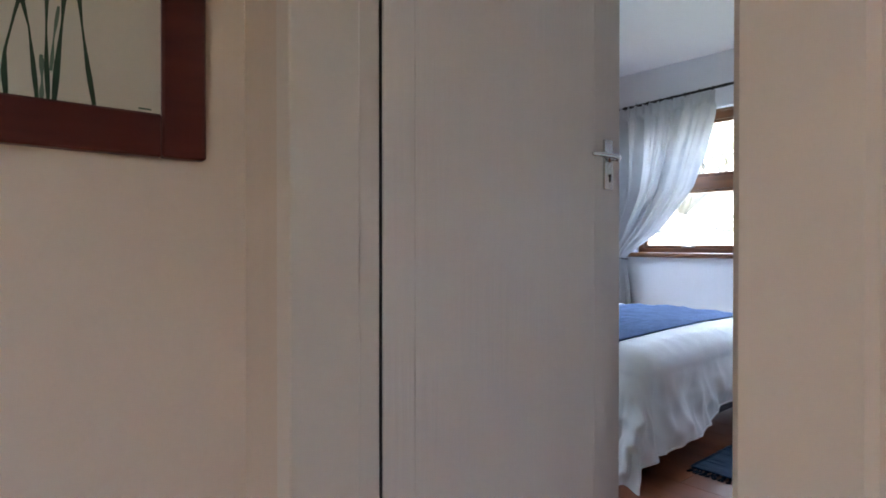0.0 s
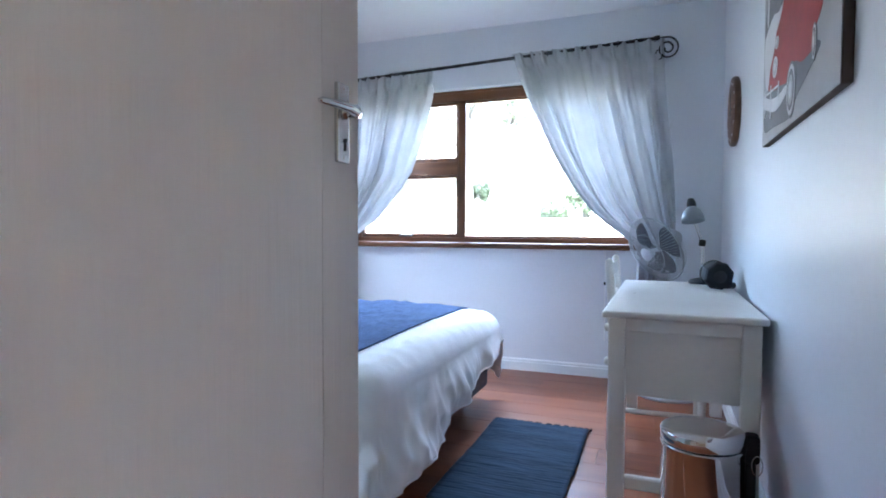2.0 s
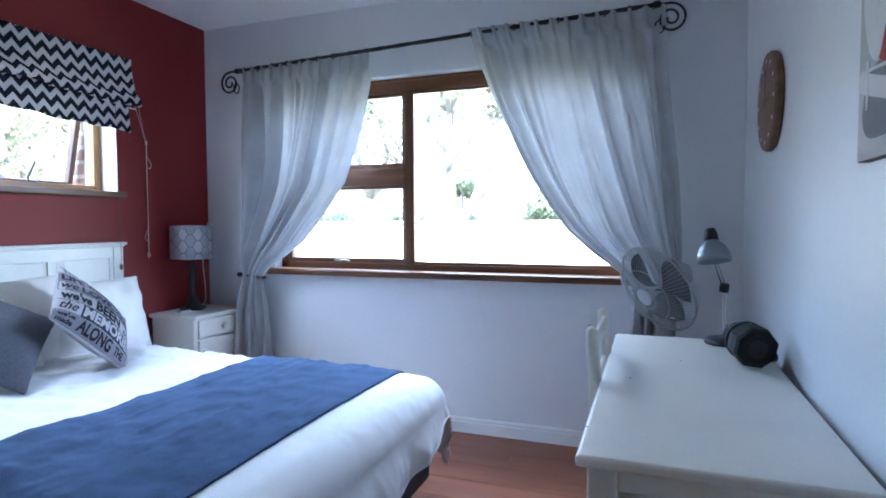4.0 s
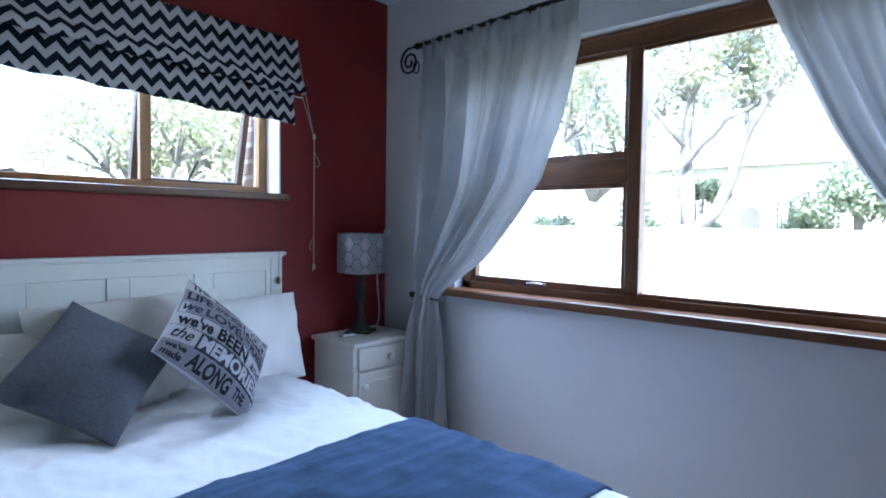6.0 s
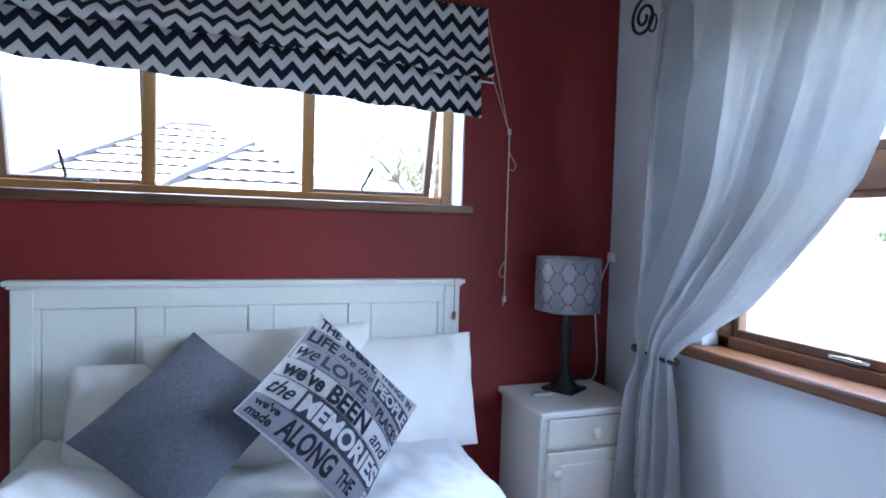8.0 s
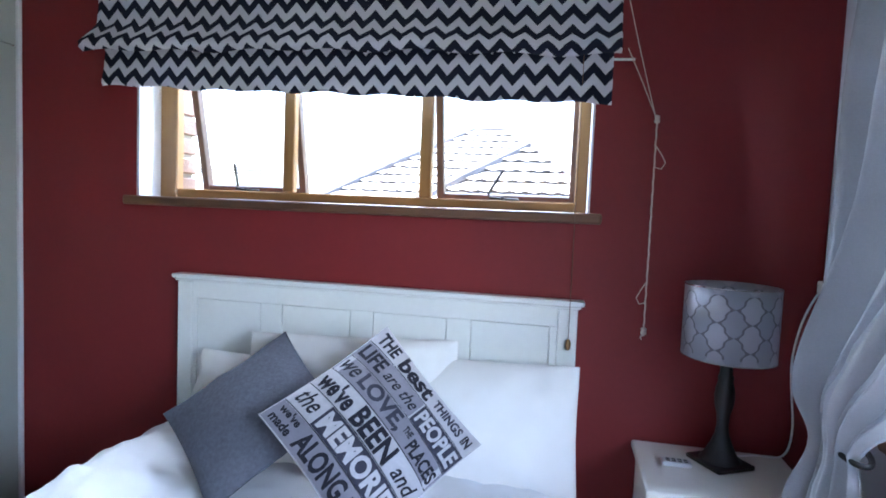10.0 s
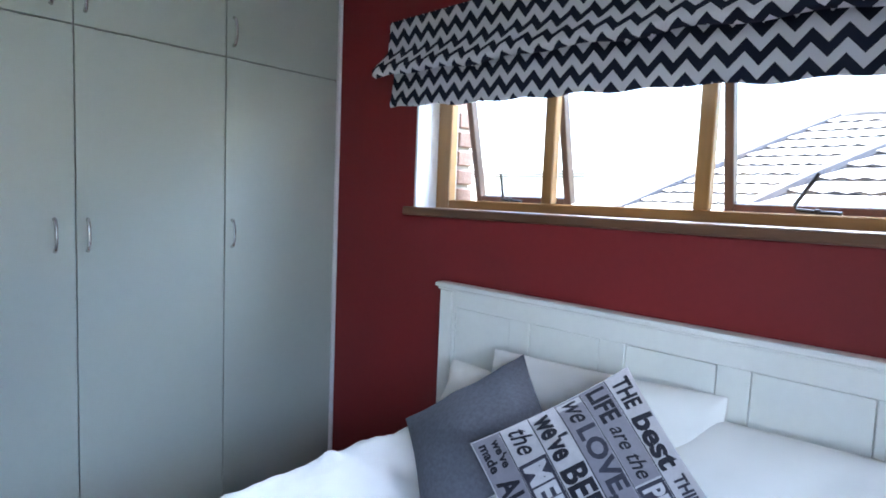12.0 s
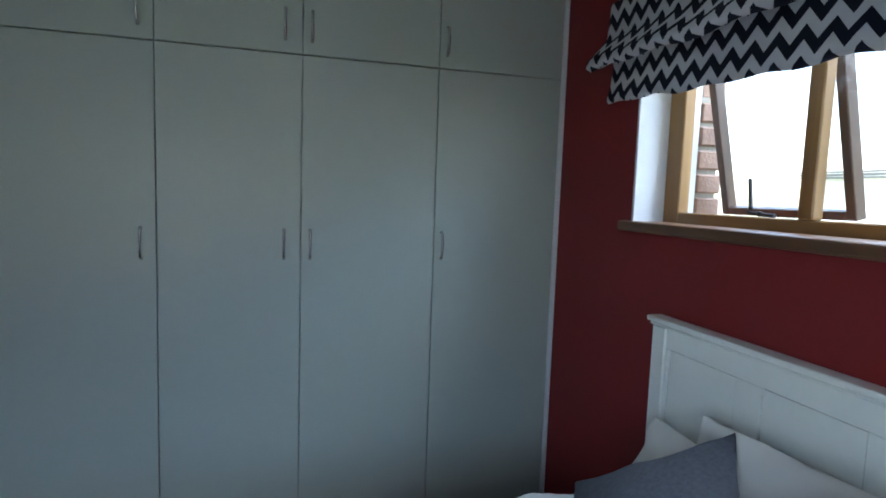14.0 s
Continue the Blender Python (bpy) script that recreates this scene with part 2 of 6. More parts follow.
def tube(points, radius, n=8, bm=None, closed=False):
    """A round bar along points; radius may be a list."""
    b2 = bmesh.new()
    pts = [Vector(p) for p in points]
    k = len(pts)
    rad = radius if isinstance(radius, (list, tuple)) else [radius] * k
    rings, ref = [], None
    for i, p in enumerate(pts):
        a = pts[(i - 1) % k] if closed or i > 0 else p
        b = pts[(i + 1) % k] if closed or i < k - 1 else p
        d = (b - a).normalized()
        if ref is None:
            ref = d.orthogonal().normalized()
        ref = (ref - d * ref.dot(d)).normalized()
        s = d.cross(ref)
        rings.append([b2.verts.new(p + (ref * math.cos(2 * math.pi * j / n) + s * math.sin(2 * math.pi * j / n)) * rad[i]) for j in range(n)])
    pairs = list(zip(rings, rings[1:])) + ([(rings[-1], rings[0])] if closed else [])
    for a, b in pairs:
        for j in range(n):
            b2.faces.new((a[j], a[(j + 1) % n], b[(j + 1) % n], b[j]))
    if not closed:
        b2.faces.new(rings[0][::-1])
        b2.faces.new(rings[-1])
    bmesh.ops.recalc_face_normals(b2, faces=b2.faces)
    return join(bm, b2)


def smooth_path(ctrl, n=6):
    """A smooth open line through a few points."""
    pts = [Vector(p) for p in ctrl]
    out = []
    for i in range(len(pts) - 1):
        p0, p1, p2, p3 = pts[max(i - 1, 0)], pts[i], pts[i + 1], pts[min(i + 2, len(pts) - 1)]
        for j in range(n):
            t = j / n
            out.append(0.5 * (2 * p1 + (p2 - p0) * t + (2 * p0 - 5 * p1 + 4 * p2 - p3) * t * t + (3 * p1 - p0 - 3 * p2 + p3) * t ** 3))
    return out + [pts[-1]]


def wall_with_hole(axis, p0, p1, a0, a1, z0, z1, h0, h1, hz0, hz1):
    """A wall between p0 and p1 on its own axis, from a0 to a1 along the other, with one opening through it."""
    bm = None
    for s0, s1, t0, t1 in ((a0, h0, z0, z1), (h1, a1, z0, z1), (h0, h1, z0, hz0), (h0, h1, hz1, z1)):
        if s1 - s0 > 1e-4 and t1 - t0 > 1e-4:
            bm = box(p0, s0, t0, p1, s1, t1, bm=bm) if axis == "x" else box(s0, p0, t0, s1, p1, t1, bm=bm)
    bmesh.ops.remove_doubles(bm, verts=bm.verts, dist=0.0005)
    return bm


# ---- the large structure ----
WIN_E = (0.83, 3.086, 0.930, 2.140)     # y0, y1, z0, z1 of the opening to the east
WIN_N = (2.324, 4.060, 1.43, 2.17)      # x0, x1, z0, z1 of the opening to the north
struct("wall_east", wall_with_hole("x", EAST, EAST + 0.24, SOUTH - 0.2, NORTH + 0.25, -0.2, CEIL + 0.2, *WIN_E), M_WHITEWALL, "white painted plaster wall with a wide window", "wall")
struct("wall_north", wall_with_hole("y", NORTH, NORTH + 0.25, 0.9, EAST, -0.2, CEIL + 0.2, *WIN_N), M_RED, "dark oxblood red painted plaster wall behind the bed", "wall")
struct("wall_south", box(DOORW1, SOUTH - 0.2, -0.2, EAST, SOUTH, CEIL + 0.2), M_SOUTHWALL, "white satin painted wall beside the desk", "wall")
struct("wall_door", wall_with_hole("x", DOORW0, DOORW1, -0.9, 1.54, -0.2, CEIL + 0.2, 0.416, 1.239, -0.2, 2.08), M_CREAM, "cream painted wall with the bedroom doorway", "wall")
struct("wall_closet_side", box(DOORW1, 1.40, -0.2, 1.10, 1.50, CEIL + 0.2), M_WHITEWALL, "white wall beside the open door", "wall")
struct("wall_closet_back", box(1.0, 1.50, -0.2, 1.10, NORTH, CEIL + 0.2), M_WHITEWALL, "white wall behind the built-in wardrobe", "wall")
struct("wall_hall_north", box(-2.6, 1.409, -0.2, DOORW0, 1.54, CEIL + 0.2), M_CREAM, "cream painted hallway wall with a framed print", "wall")
# unseen opening, added and sized only to let daylight into the hall
struct("wall_hall_south", wall_with_hole("y", -1.0, -0.9, -2.6, DOORW1, -0.2, CEIL + 0.2, -1.49, -1.12, -0.2, 2.1), M_CREAM, "unseen cream hallway wall with an opening added for daylight", "wall")
struct("wall_hall_west", box(-2.7, -1.0, -0.2, -2.6, 1.54, CEIL + 0.2), M_CREAM, "cream painted hallway end wall", "wall")
struct("ceiling", box(-2.7, -1.1, CEIL, EAST + 0.24, NORTH + 0.25, CEIL + 0.12), M_CEIL, "white painted flat ceiling", "ceiling")
struct("roof", box(-2.9, -1.3, CEIL + 0.2, EAST + 0.26, NORTH + 0.27, CEIL + 0.3), M_WHITEWALL, "pale flat roof slab over the house", "roof")

# ---- door frame and door ----
def doorframe():
    f = thing("door_1", (0.61, 0.84, 0), "cream gloss painted door frame with an open bedroom door", "door frame")
    f["kind"] = "structure"
    part("jamb", box(0.512, 1.189, 0, 0.655, 1.244, 2.03, 0.003, box(0.655, 1.203, 0, 0.7085, 1.262, 2.03, 0.002)), M_FRAME, f)
    part("jamb", box(0.512, 0.400, 0, 0.706, 0.423, 2.03, 0.003), M_FRAME, f)
    part("architrave", box(0.472, 0.352, 0, 0.512, 0.4340, 2.03, 0.006), M_FRAME, f)
    part("frame_head", box(0.512, 0.411, 2.03, 0.706, 1.244, 2.085, 0.003), M_FRAME, f)
    lb = box(0.7205, 1.209, 0.008, 1.549, 1.249, 2.025, 0.003)
    for v in lb.verts:
        v.co.y -= 0.010 * (v.co.x - 0.712) / 0.829
    leaf = part("door_leaf", lb, M_DOOR, f, "cream gloss painted wood-grain door standing open")
    # dark bead added to block light and darken the hinge gap
    part("gap_blocker", box(0.7085, 1.2515, 0, 0.735, 1.262, 2.03), M_DARKWOOD, f, "added dark bead that closes the hinge gap to light")
    # the gap's shade, put on the leaf's edge as a dark strip
    part("gap_shade_strip", box(0.7185, 1.211, 0.01, 0.7203, 1.247, 2.02), M_DARKWOOD, leaf, "dark strip painted as the shade in the hinge gap")
    part("panel_groove", box(1.425, 1.1995, 0.02, 1.428, 1.203, 2.0, 0, box(0.80, 1.2065, 0.02, 0.803, 1.211, 2.0)), M_DOOR, leaf)
    part("lock_plate", box(1.464, 1.1915, 1.178, 1.504, 1.202, 1.320, 0.0035, seg=2), M_SATIN, leaf, "brushed steel lock plate with keyhole")
    h = lathe([(0.0, 0), (0.013, 0), (0.013, 0.004), (0.0105, 0.006), (0.0105, 0.020), (0.013, 0.026), (0.0, 0.029)], (1.485, 1.1915, 1.268), (0, -1, 0), 20)
    h = tube([(1.495, 1.168, 1.266), (1.481, 1.166, 1.268), (1.453, 1.165, 1.269), (1.410, 1.166, 1.268), (1.378, 1.168, 1.266), (1.371, 1.170, 1.266)], [0.0075, 0.0105, 0.0085, 0.0068, 0.0062, 0.003], 14, h)
    part("lever_handle", h, M_CHROME, leaf, "polished steel lever handle", True)
    k = lathe([(0, 0), (0.0042, 0), (0.0042, 0.0015), (0, 0.0015)], (1.4865, 1.1910, 1.218), (0, -1, 0), 12)
    part("keyhole", box(1.4845, 1.1900, 1.200, 1.4885, 1.1915, 1.218, 0, k), M_BLACKPL, leaf)
    for z in (1.187, 1.311):
        part("plate_screw", lathe([(0, 0), (0.0032, 0), (0.0026, 0.0012), (0, 0.0014)], (1.484, 1.1915, z), (0, -1, 0), 10), M_CHROME, leaf)
    for z in (0.25, 1.8):
        part("hinge", lathe([(0, 0), (0.007, 0), (0.007, 0.09), (0, 0.09)], (0.703, 1.221, z), n=10), M_SATIN, leaf)


doorframe()


# ---- skirting and trims ----
def skirting(name, x0, y0, x1, y1, side):
    """A skirting board along a wall; side is the way that it stands off the wall."""
    bm = bmesh.new()
    prof = [(0, 0), (0.018, 0), (0.018, 0.062), (0.013, 0.068), (0.013, 0.078), (0.006, 0.088), (0, 0.088)]
    a, b = Vector((x0, y0, 0)), Vector((x1, y1, 0))
    n = Vector(side)
    ra = [bm.verts.new(a + n * p + Vector((0, 0, h))) for p, h in prof]
    rb = [bm.verts.new(b + n * p + Vector((0, 0, h))) for p, h in prof]
    for i in range(len(prof)):
        j = (i + 1) % len(prof)
        bm.faces.new((ra[i], ra[j], rb[j], rb[i]))
    bm.faces.new(ra[::-1])
    bm.faces.new(rb)
    bmesh.ops.recalc_face_normals(bm, faces=bm.faces)
    struct(name, bm, M_SKIRT, "white painted skirting board along the wall", "baseboard")


skirting("baseboard_east", EAST, SOUTH, EAST, NORTH, (-1, 0, 0))
skirting("baseboard_south", DOORW1 + 0.01, SOUTH, EAST - 0.02, SOUTH, (0, 1, 0))
skirting("baseboard_north", 1.79, NORTH, EAST - 0.02, NORTH, (0, -1, 0))
skirting("baseboard_hall", -2.6, 1.409, 0.51, 1.409, (0, -1, 0))


# ---- windows ----
def window_east():
    y0, y1, z0, z1 = WIN_E
    X0, X1 = 4.843, 4.905
    w = thing("window_1", (X0, (y0 + y1) / 2, z0), "wide brown varnished timber window with a deep sill", "window")
    w["kind"] = "structure"
    f = part("window_frame", box(X0, y1 - 0.055, z0, X1, y1, z1, 0.004), M_MERV, w)
    part("frame_stile", box(X0, y0, z0, X1, y0 + 0.055, z1, 0.004), M_MERV, w)
    part("frame_head", box(X0 - 0.006, y0, z1 - 0.085, X1, y1, z1, 0.004), M_MERH, w, "dark weathered head rail")
    part("head_bead", box(X0 - 0.016, y0, z1 - 0.022, X0 - 0.004, y1, z1 - 0.004, 0.003), M_MERH, w)
    part("bottom_rail", box(X0, y0, z0, X1, y1, z0 + 0.06, 0.004), M_MERH, w)
    part("mullion", box(X0 - 0.004, 2.103, z0 + 0.06, X1, 2.166, z1 - 0.085, 0.004), M_MERV, w)
    part("transom", box(X0 - 0.002, 2.166, 1.484, X1, y1 - 0.055, 1.591, 0.004), M_MERH, w)
    for a, b in ((z0 + 0.06, 1.484), (1.591, z1 - 0.085)):
        s = box(X0 + 0.012, 2.166, a, X1 - 0.008, 2.188, b, 0.003)
        s = box(X0 + 0.012, y1 - 0.077, a, X1 - 0.008, y1 - 0.055, b, 0.003, s)
        s = box(X0 + 0.012, 2.188, a, X1 - 0.008, y1 - 0.077, a + 0.03, 0.003, s)
        s = box(X0 + 0.012, 2.188, b - 0.022, X1 - 0.008, y1 - 0.077, b, 0.003, s)
        sash = part("sash", s, M_MERV, w)
        g = part("pane", box(X0 + 0.032, 2.186, a + 0.028, X0 + 0.036, y1 - 0.075, b - 0.02), M_GLASS, sash)
        g.visible_shadow = False
    g = part("pane", box(X0 + 0.032, y0 + 0.05, z0 + 0.055, X0 + 0.036, 2.107, z1 - 0.08), M_GLASS, w)
    g.visible_shadow = False
    part("glazing_bead", box(X0 + 0.008, y0 + 0.055, z0 + 0.06, X0 + 0.03, 2.103, z0 + 0.076, 0.003), M_MERH, w)
    part("glazing_bead", box(X0 + 0.008, y0 + 0.055, z1 - 0.101, X0 + 0.03, 2.103, z1 - 0.085, 0.003), M_MERH, w)
    latch = box(X0 + 0.002, 2.56, z0 + 0.066, X0 + 0.012, 2.68, z0 + 0.078, 0.003)
    part("window_latch", tube([(X0 - 0.004, 2.58, z0 + 0.076), (X0 - 0.012, 2.62, z0 + 0.08), (X0 - 0.004, 2.66, z0 + 0.076)], 0.004, 8, latch), M_SATIN, w)
    part("window_sill", box(4.714, 0.80, 0.912, 4.846, 3.157, 0.953, 0.010, seg=2), M_MERH, w, "polished brown timber sill board")
    for z in (1.60, 2.0, 1.03, 1.46):
        part("hinge", box(X0 - 0.006, 2.120, z - 0.03, X0 - 0.002, 2.150, z + 0.03, 0.001), M_MERV, w)


def window_north():
    x0, x1, z0, z1 = WIN_N
    Y0, Y1 = 3.766, 3.810
    w = thing("window_2", ((x0 + x1) / 2, Y0, z0), "low honey pine window with two sashes propped open", "window")
    w["kind"] = "structure"
    for a, b in ((x0, 2.410), (4.012, x1)):
        part("frame_stile", box(a, Y0, z0, b, Y1, z1, 0.004), M_PINEV, w)
    part("bottom_rail", box(2.410, Y0, z0, 4.012, Y1, 1.470, 0.004), M_PINE, w)
    part("frame_head", box(2.410, Y0, z1 - 0.05, 4.012, Y1, z1, 0.004), M_PINE, w)
    for a, b in ((2.884, 2.931), (3.440, 3.487)):
        part("mullion", box(a, Y0 - 0.002, 1.470, b, Y0 + 0.036, z1 - 0.05, 0.004), M_PINEV, w)
    g = part("pane", box(2.929, Y0 + 0.02, 1.468, 3.44, Y0 + 0.024, z1 - 0.045), M_GLASS, w)
    g.visible_shadow = False
    # sashes hinged at their tops, swung outwards
    for a, b in ((2.395, 2.890), (3.466, 4.024)):
        h = z1 - 0.04 - 1.455
        m = Matrix.Translation((0, 3.834, z1 - 0.04)) @ Matrix.Rotation(radians(13.0), 4, "X")
        s = box(a, -0.02, -h, a + 0.030, 0.02, 0, 0.003)
        s = box(b - 0.030, -0.02, -h, b, 0.02, 0, 0.003, s)
        s = box(a + 0.030, -0.02, -h, b - 0.030, 0.02, -h + 0.026, 0.003, s)
        s = box(a + 0.030, -0.02, -0.04, b - 0.030, 0.02, 0, 0.003, s)
        bmesh.ops.transform(s, matrix=m, verts=s.verts)
        sash = part("sash", s, M_SASH, w, "brown timber sash propped open")
        g = box(a + 0.03, 0.0, -h + 0.02, b - 0.03, 0.004, -0.03)
        bmesh.ops.transform(g, matrix=m, verts=g.verts)
        p = part("pane", g, M_GLASS, sash)
        p.visible_shadow = False
        c, lean = (2.628, -0.022) if a < 3 else (3.700, 0.042)
        st = tube([(c + 0.11, 3.845, 1.474), (c + 0.05, 3.85, 1.476), (c, 3.855, 1.480), (c - lean * 0.2, 3.858, 1.494), (c + lean, 3.872, 1.585)], 0.0062, 8)
        part("window_stay", lathe([(0, 0), (0.009, 0), (0.009, 0.014), (0, 0.016)], (c + 0.05, 3.85, 1.470), n=10, bm=st), M_IRON, w, "dark metal casement stay")
    part("window_sill", box(2.279, 3.615, 1.398, 4.101, Y0, 1.434, 0.008, seg=2), M_SILLN, w, "dark brown timber window sill")
    for p, q in ((x0 - 0.002, x0 + 0.005), (x1 - 0.005, x1 + 0.002)):
        part("outer_reveal", box(p, Y1 + 0.001, z0, q, 3.896, z1), M_WHITEWALL, w, "pale outer plaster reveal")
    part("outer_reveal", box(x0 + 0.006, Y1 + 0.001, z0 - 0.002, x1 - 0.006, 3.896, z0 + 0.004), M_SILLN, w, "brown outer sill")
    part("outer_reveal", box(x0 + 0.006, Y1 + 0.001, z1 - 0.004, x1 - 0.006, 3.896, z1 + 0.002), M_WHITEWALL, w)
    part("window_reveal", box(x0 - 0.002, NORTH - 0.001, 1.434, x0 + 0.010, Y0, z1), M_WHITEWALL, w, "white painted plaster reveal")
    part("window_reveal", box(x1 - 0.006, NORTH - 0.001, 1.434, x1 + 0.002, Y0, z1), M_WHITEWALL, w, "white painted plaster reveal")
    part("window_reveal", box(x0 + 0.006, NORTH - 0.001, z1 - 0.006, x1 - 0.006, Y0, z1 + 0.002), M_WHITEWALL, w, "white painted plaster reveal")


M_SASH = wood_mat("brown_sash_wood", (0.060, 0.036, 0.027), (0.13, 0.075, 0.052), 0.4, along=2)
window_east()
window_north()


# ---- wardrobe ----
def wardrobe():
    w = thing("wardrobe", (1.42, 2.52, 0), "built-in pale grey-green laminate wardrobe with eight closed doors", "wardrobe")
    part("carcass", box(1.12, 1.465, 0.06, 1.753, 3.622, CEIL - 0.002), M_WARDIN, w)
    part("plinth", box(1.14, 1.47, 0, 1.714, 3.62, 0.06), M_WARDIN, w)
    part("side_panel", box(1.105, 1.45, 0, 1.774, 1.465, CEIL - 0.003), M_WARD, w)
    part("corner_bead", box(1.754, 3.625, 0, 1.781, 3.644, CEIL - 0.002, 0.006, seg=2), M_SKIRT, w, "white painted corner bead")
    ys = [1.466, 2.008, 2.526, 3.069, 3.622]
    hs = [1.956, 2.462, 2.562, 3.102]
    for i in range(4):
        for z0, z1, hz in ((0.065, 2.013, 1.288), (2.019, CEIL - 0.012, 2.126)):
            d = part("door", box(1.756, ys[i] + 0.0022, z0, 1.774, ys[i + 1] - 0.0022, z1, 0.0012), M_WARD, w)
            pts = []
            for k in range(13):
                a = math.pi * k / 12
                pts.append((1.774 + 0.026 * math.sin(a), hs[i], hz - 0.056 * math.cos(a)))
            hb = tube(pts, [0.0075 - 0.0025 * math.sin(math.pi * k / 12) for k in range(13)], 8)
            part("handle", hb, M_SATIN, d, "brushed steel bow handle", True)


wardrobe()


# ---- bed ----
BX0, BX1, BY0, BY1, BZ = 2.56, 4.025, 1.565, 3.56, 0.572


def drape(u, v, lift=0.0):
    """The cover's surface: u and v run along the cloth, from the bed's corner; past the mattress it turns down and hangs in folds."""
    r = 0.125
    x0 = BX0 - 0.082 * max(0.0, 3.3 - v) ** 2
    cx, cy = min(max(u, x0 + r), BX1 - r), max(v, BY0 + r)
    ex, ey = u - cx, v - cy
    dist = math.hypot(ex, ey)
    n = Vector((0, 0, 0))
    wr = 0.007 * noise.noise((u * 3.1, v * 3.1, 0.3)) + 0.012 * (0.35 - abs(noise.noise((u * 3.0 + v * 4.5, v * 2.2 - u * 1.5, 1.7)))) + 0.005 * noise.noise((u * 13.0 - v * 7, v * 9.0 + u * 4, 3.1)) + 0.014 * (0.25 - abs(noise.noise((u * 6.5 - v * 2.0, v * 5.0 + u * 3.5, 9.4)))) + 0.007 * (0.2 - abs(noise.noise((u * 15.0 + v * 6.0, v * 11.0 - u * 5.0, 2.2))))
    flat = 0.35 + 0.65 * min(1.0, max(0.0, (v - 1.75) / 0.6))
    wr *= flat * (0.6 + 0.6 * min(1.0, max(0.0, (v - 2.4) / 0.4)))
    crown = 0.060 * min(1.0, max(0.0, (3.05 - u) / 0.4)) * min(1.0, max(0.0, (v - 2.3) / 0.7)) + 0.012 * (1 - ((u - 3.3) / 0.7) ** 2) - 0.018 * max(0.0, 1 - (v - BY0) / 0.5)
    if v > 3.0:
        crown += 0.02 * min(1.0, (v - 3.0) / 0.3)
    if dist < 1e-6:
        return Vector((cx, cy, BZ + crown + wr + lift))
    dx, dy = ex / dist, ey / dist
    quarter = r * math.pi / 2
    if dist < quarter:
        a = dist / r
        h, down = (r + lift) * math.sin(a), r - (r + lift) * math.cos(a)
    else:
        t = dist - quarter
        s = (u * dy * -1 + v * dx) if abs(dx * dy) < 0.02 else math.atan2(dy, dx) * 0.55
        fold = noise.noise((u * 3.4 + 9 + v * 2, v * 3.4 - u, 2.0)) * 0.060 + noise.noise((u * 9 - v * 6, v * 8 + u * 5, 6.0)) * 0.022 + (0.3 - abs(noise.noise((u * 6.0 + 2, v * 2.5 + u * 1.2, 4.0)))) * 0.050 + (0.3 - abs(noise.noise((u * 5.0 - v * 4.0, v * 6.0 + u * 4.0, 12.0)))) * 0.030 + (0.3 - abs(noise.noise((u * 11.0 + 5, v * 3.0 + u * 2.2, 7.0)))) * 0.020
        h = r + lift + (0.16 * t if abs(dx * dy) > 0.05 else 0.07 * t) + fold * min(1.0, t / 0.16)
        down = r + t * (0.985 if abs(dx * dy) < 0.05 else 0.96)
    k = max(0.0, 1 - down / 0.12)
    return Vector((cx + dx * h, cy + dy * h, BZ + (crown + wr) * (0.3 + 0.7 * k) - down + wr * 1.2))


def cloth(u0, u1, v0, v1, nu, nv, lift, hem=None):
    bm = bmesh.new()
    uv = bm.loops.layers.uv.new("UVMap")
    grid = []
    for j in range(nv + 1):
        row = []
        for i in range(nu + 1):
            u, v = u0 + (u1 - u0) * i / nu, v0 + (v1 - v0) * j / nv
            if hem:
                u, v = hem(u, v)
            row.append(bm.verts.new(drape(u, v, lift)))
        grid.append(row)
    for j in range(nv):
        for i in range(nu):
            f = bm.faces.new((grid[j][i], grid[j][i + 1], grid[j + 1][i + 1], grid[j + 1][i]))
            for l, (a, b) in zip(f.loops, ((i, j), (i + 1, j), (i + 1, j + 1), (i, j + 1))):
                l[uv].uv = (u0 + (u1 - u0) * a / nu, v0 + (v1 - v0) * b / nv)
    return bm


def thicken(ob, t, offset=-1.0):
    md = ob.modifiers.new("thickness", "SOLIDIFY")
    md.thickness, md.offset = t, offset
    return ob


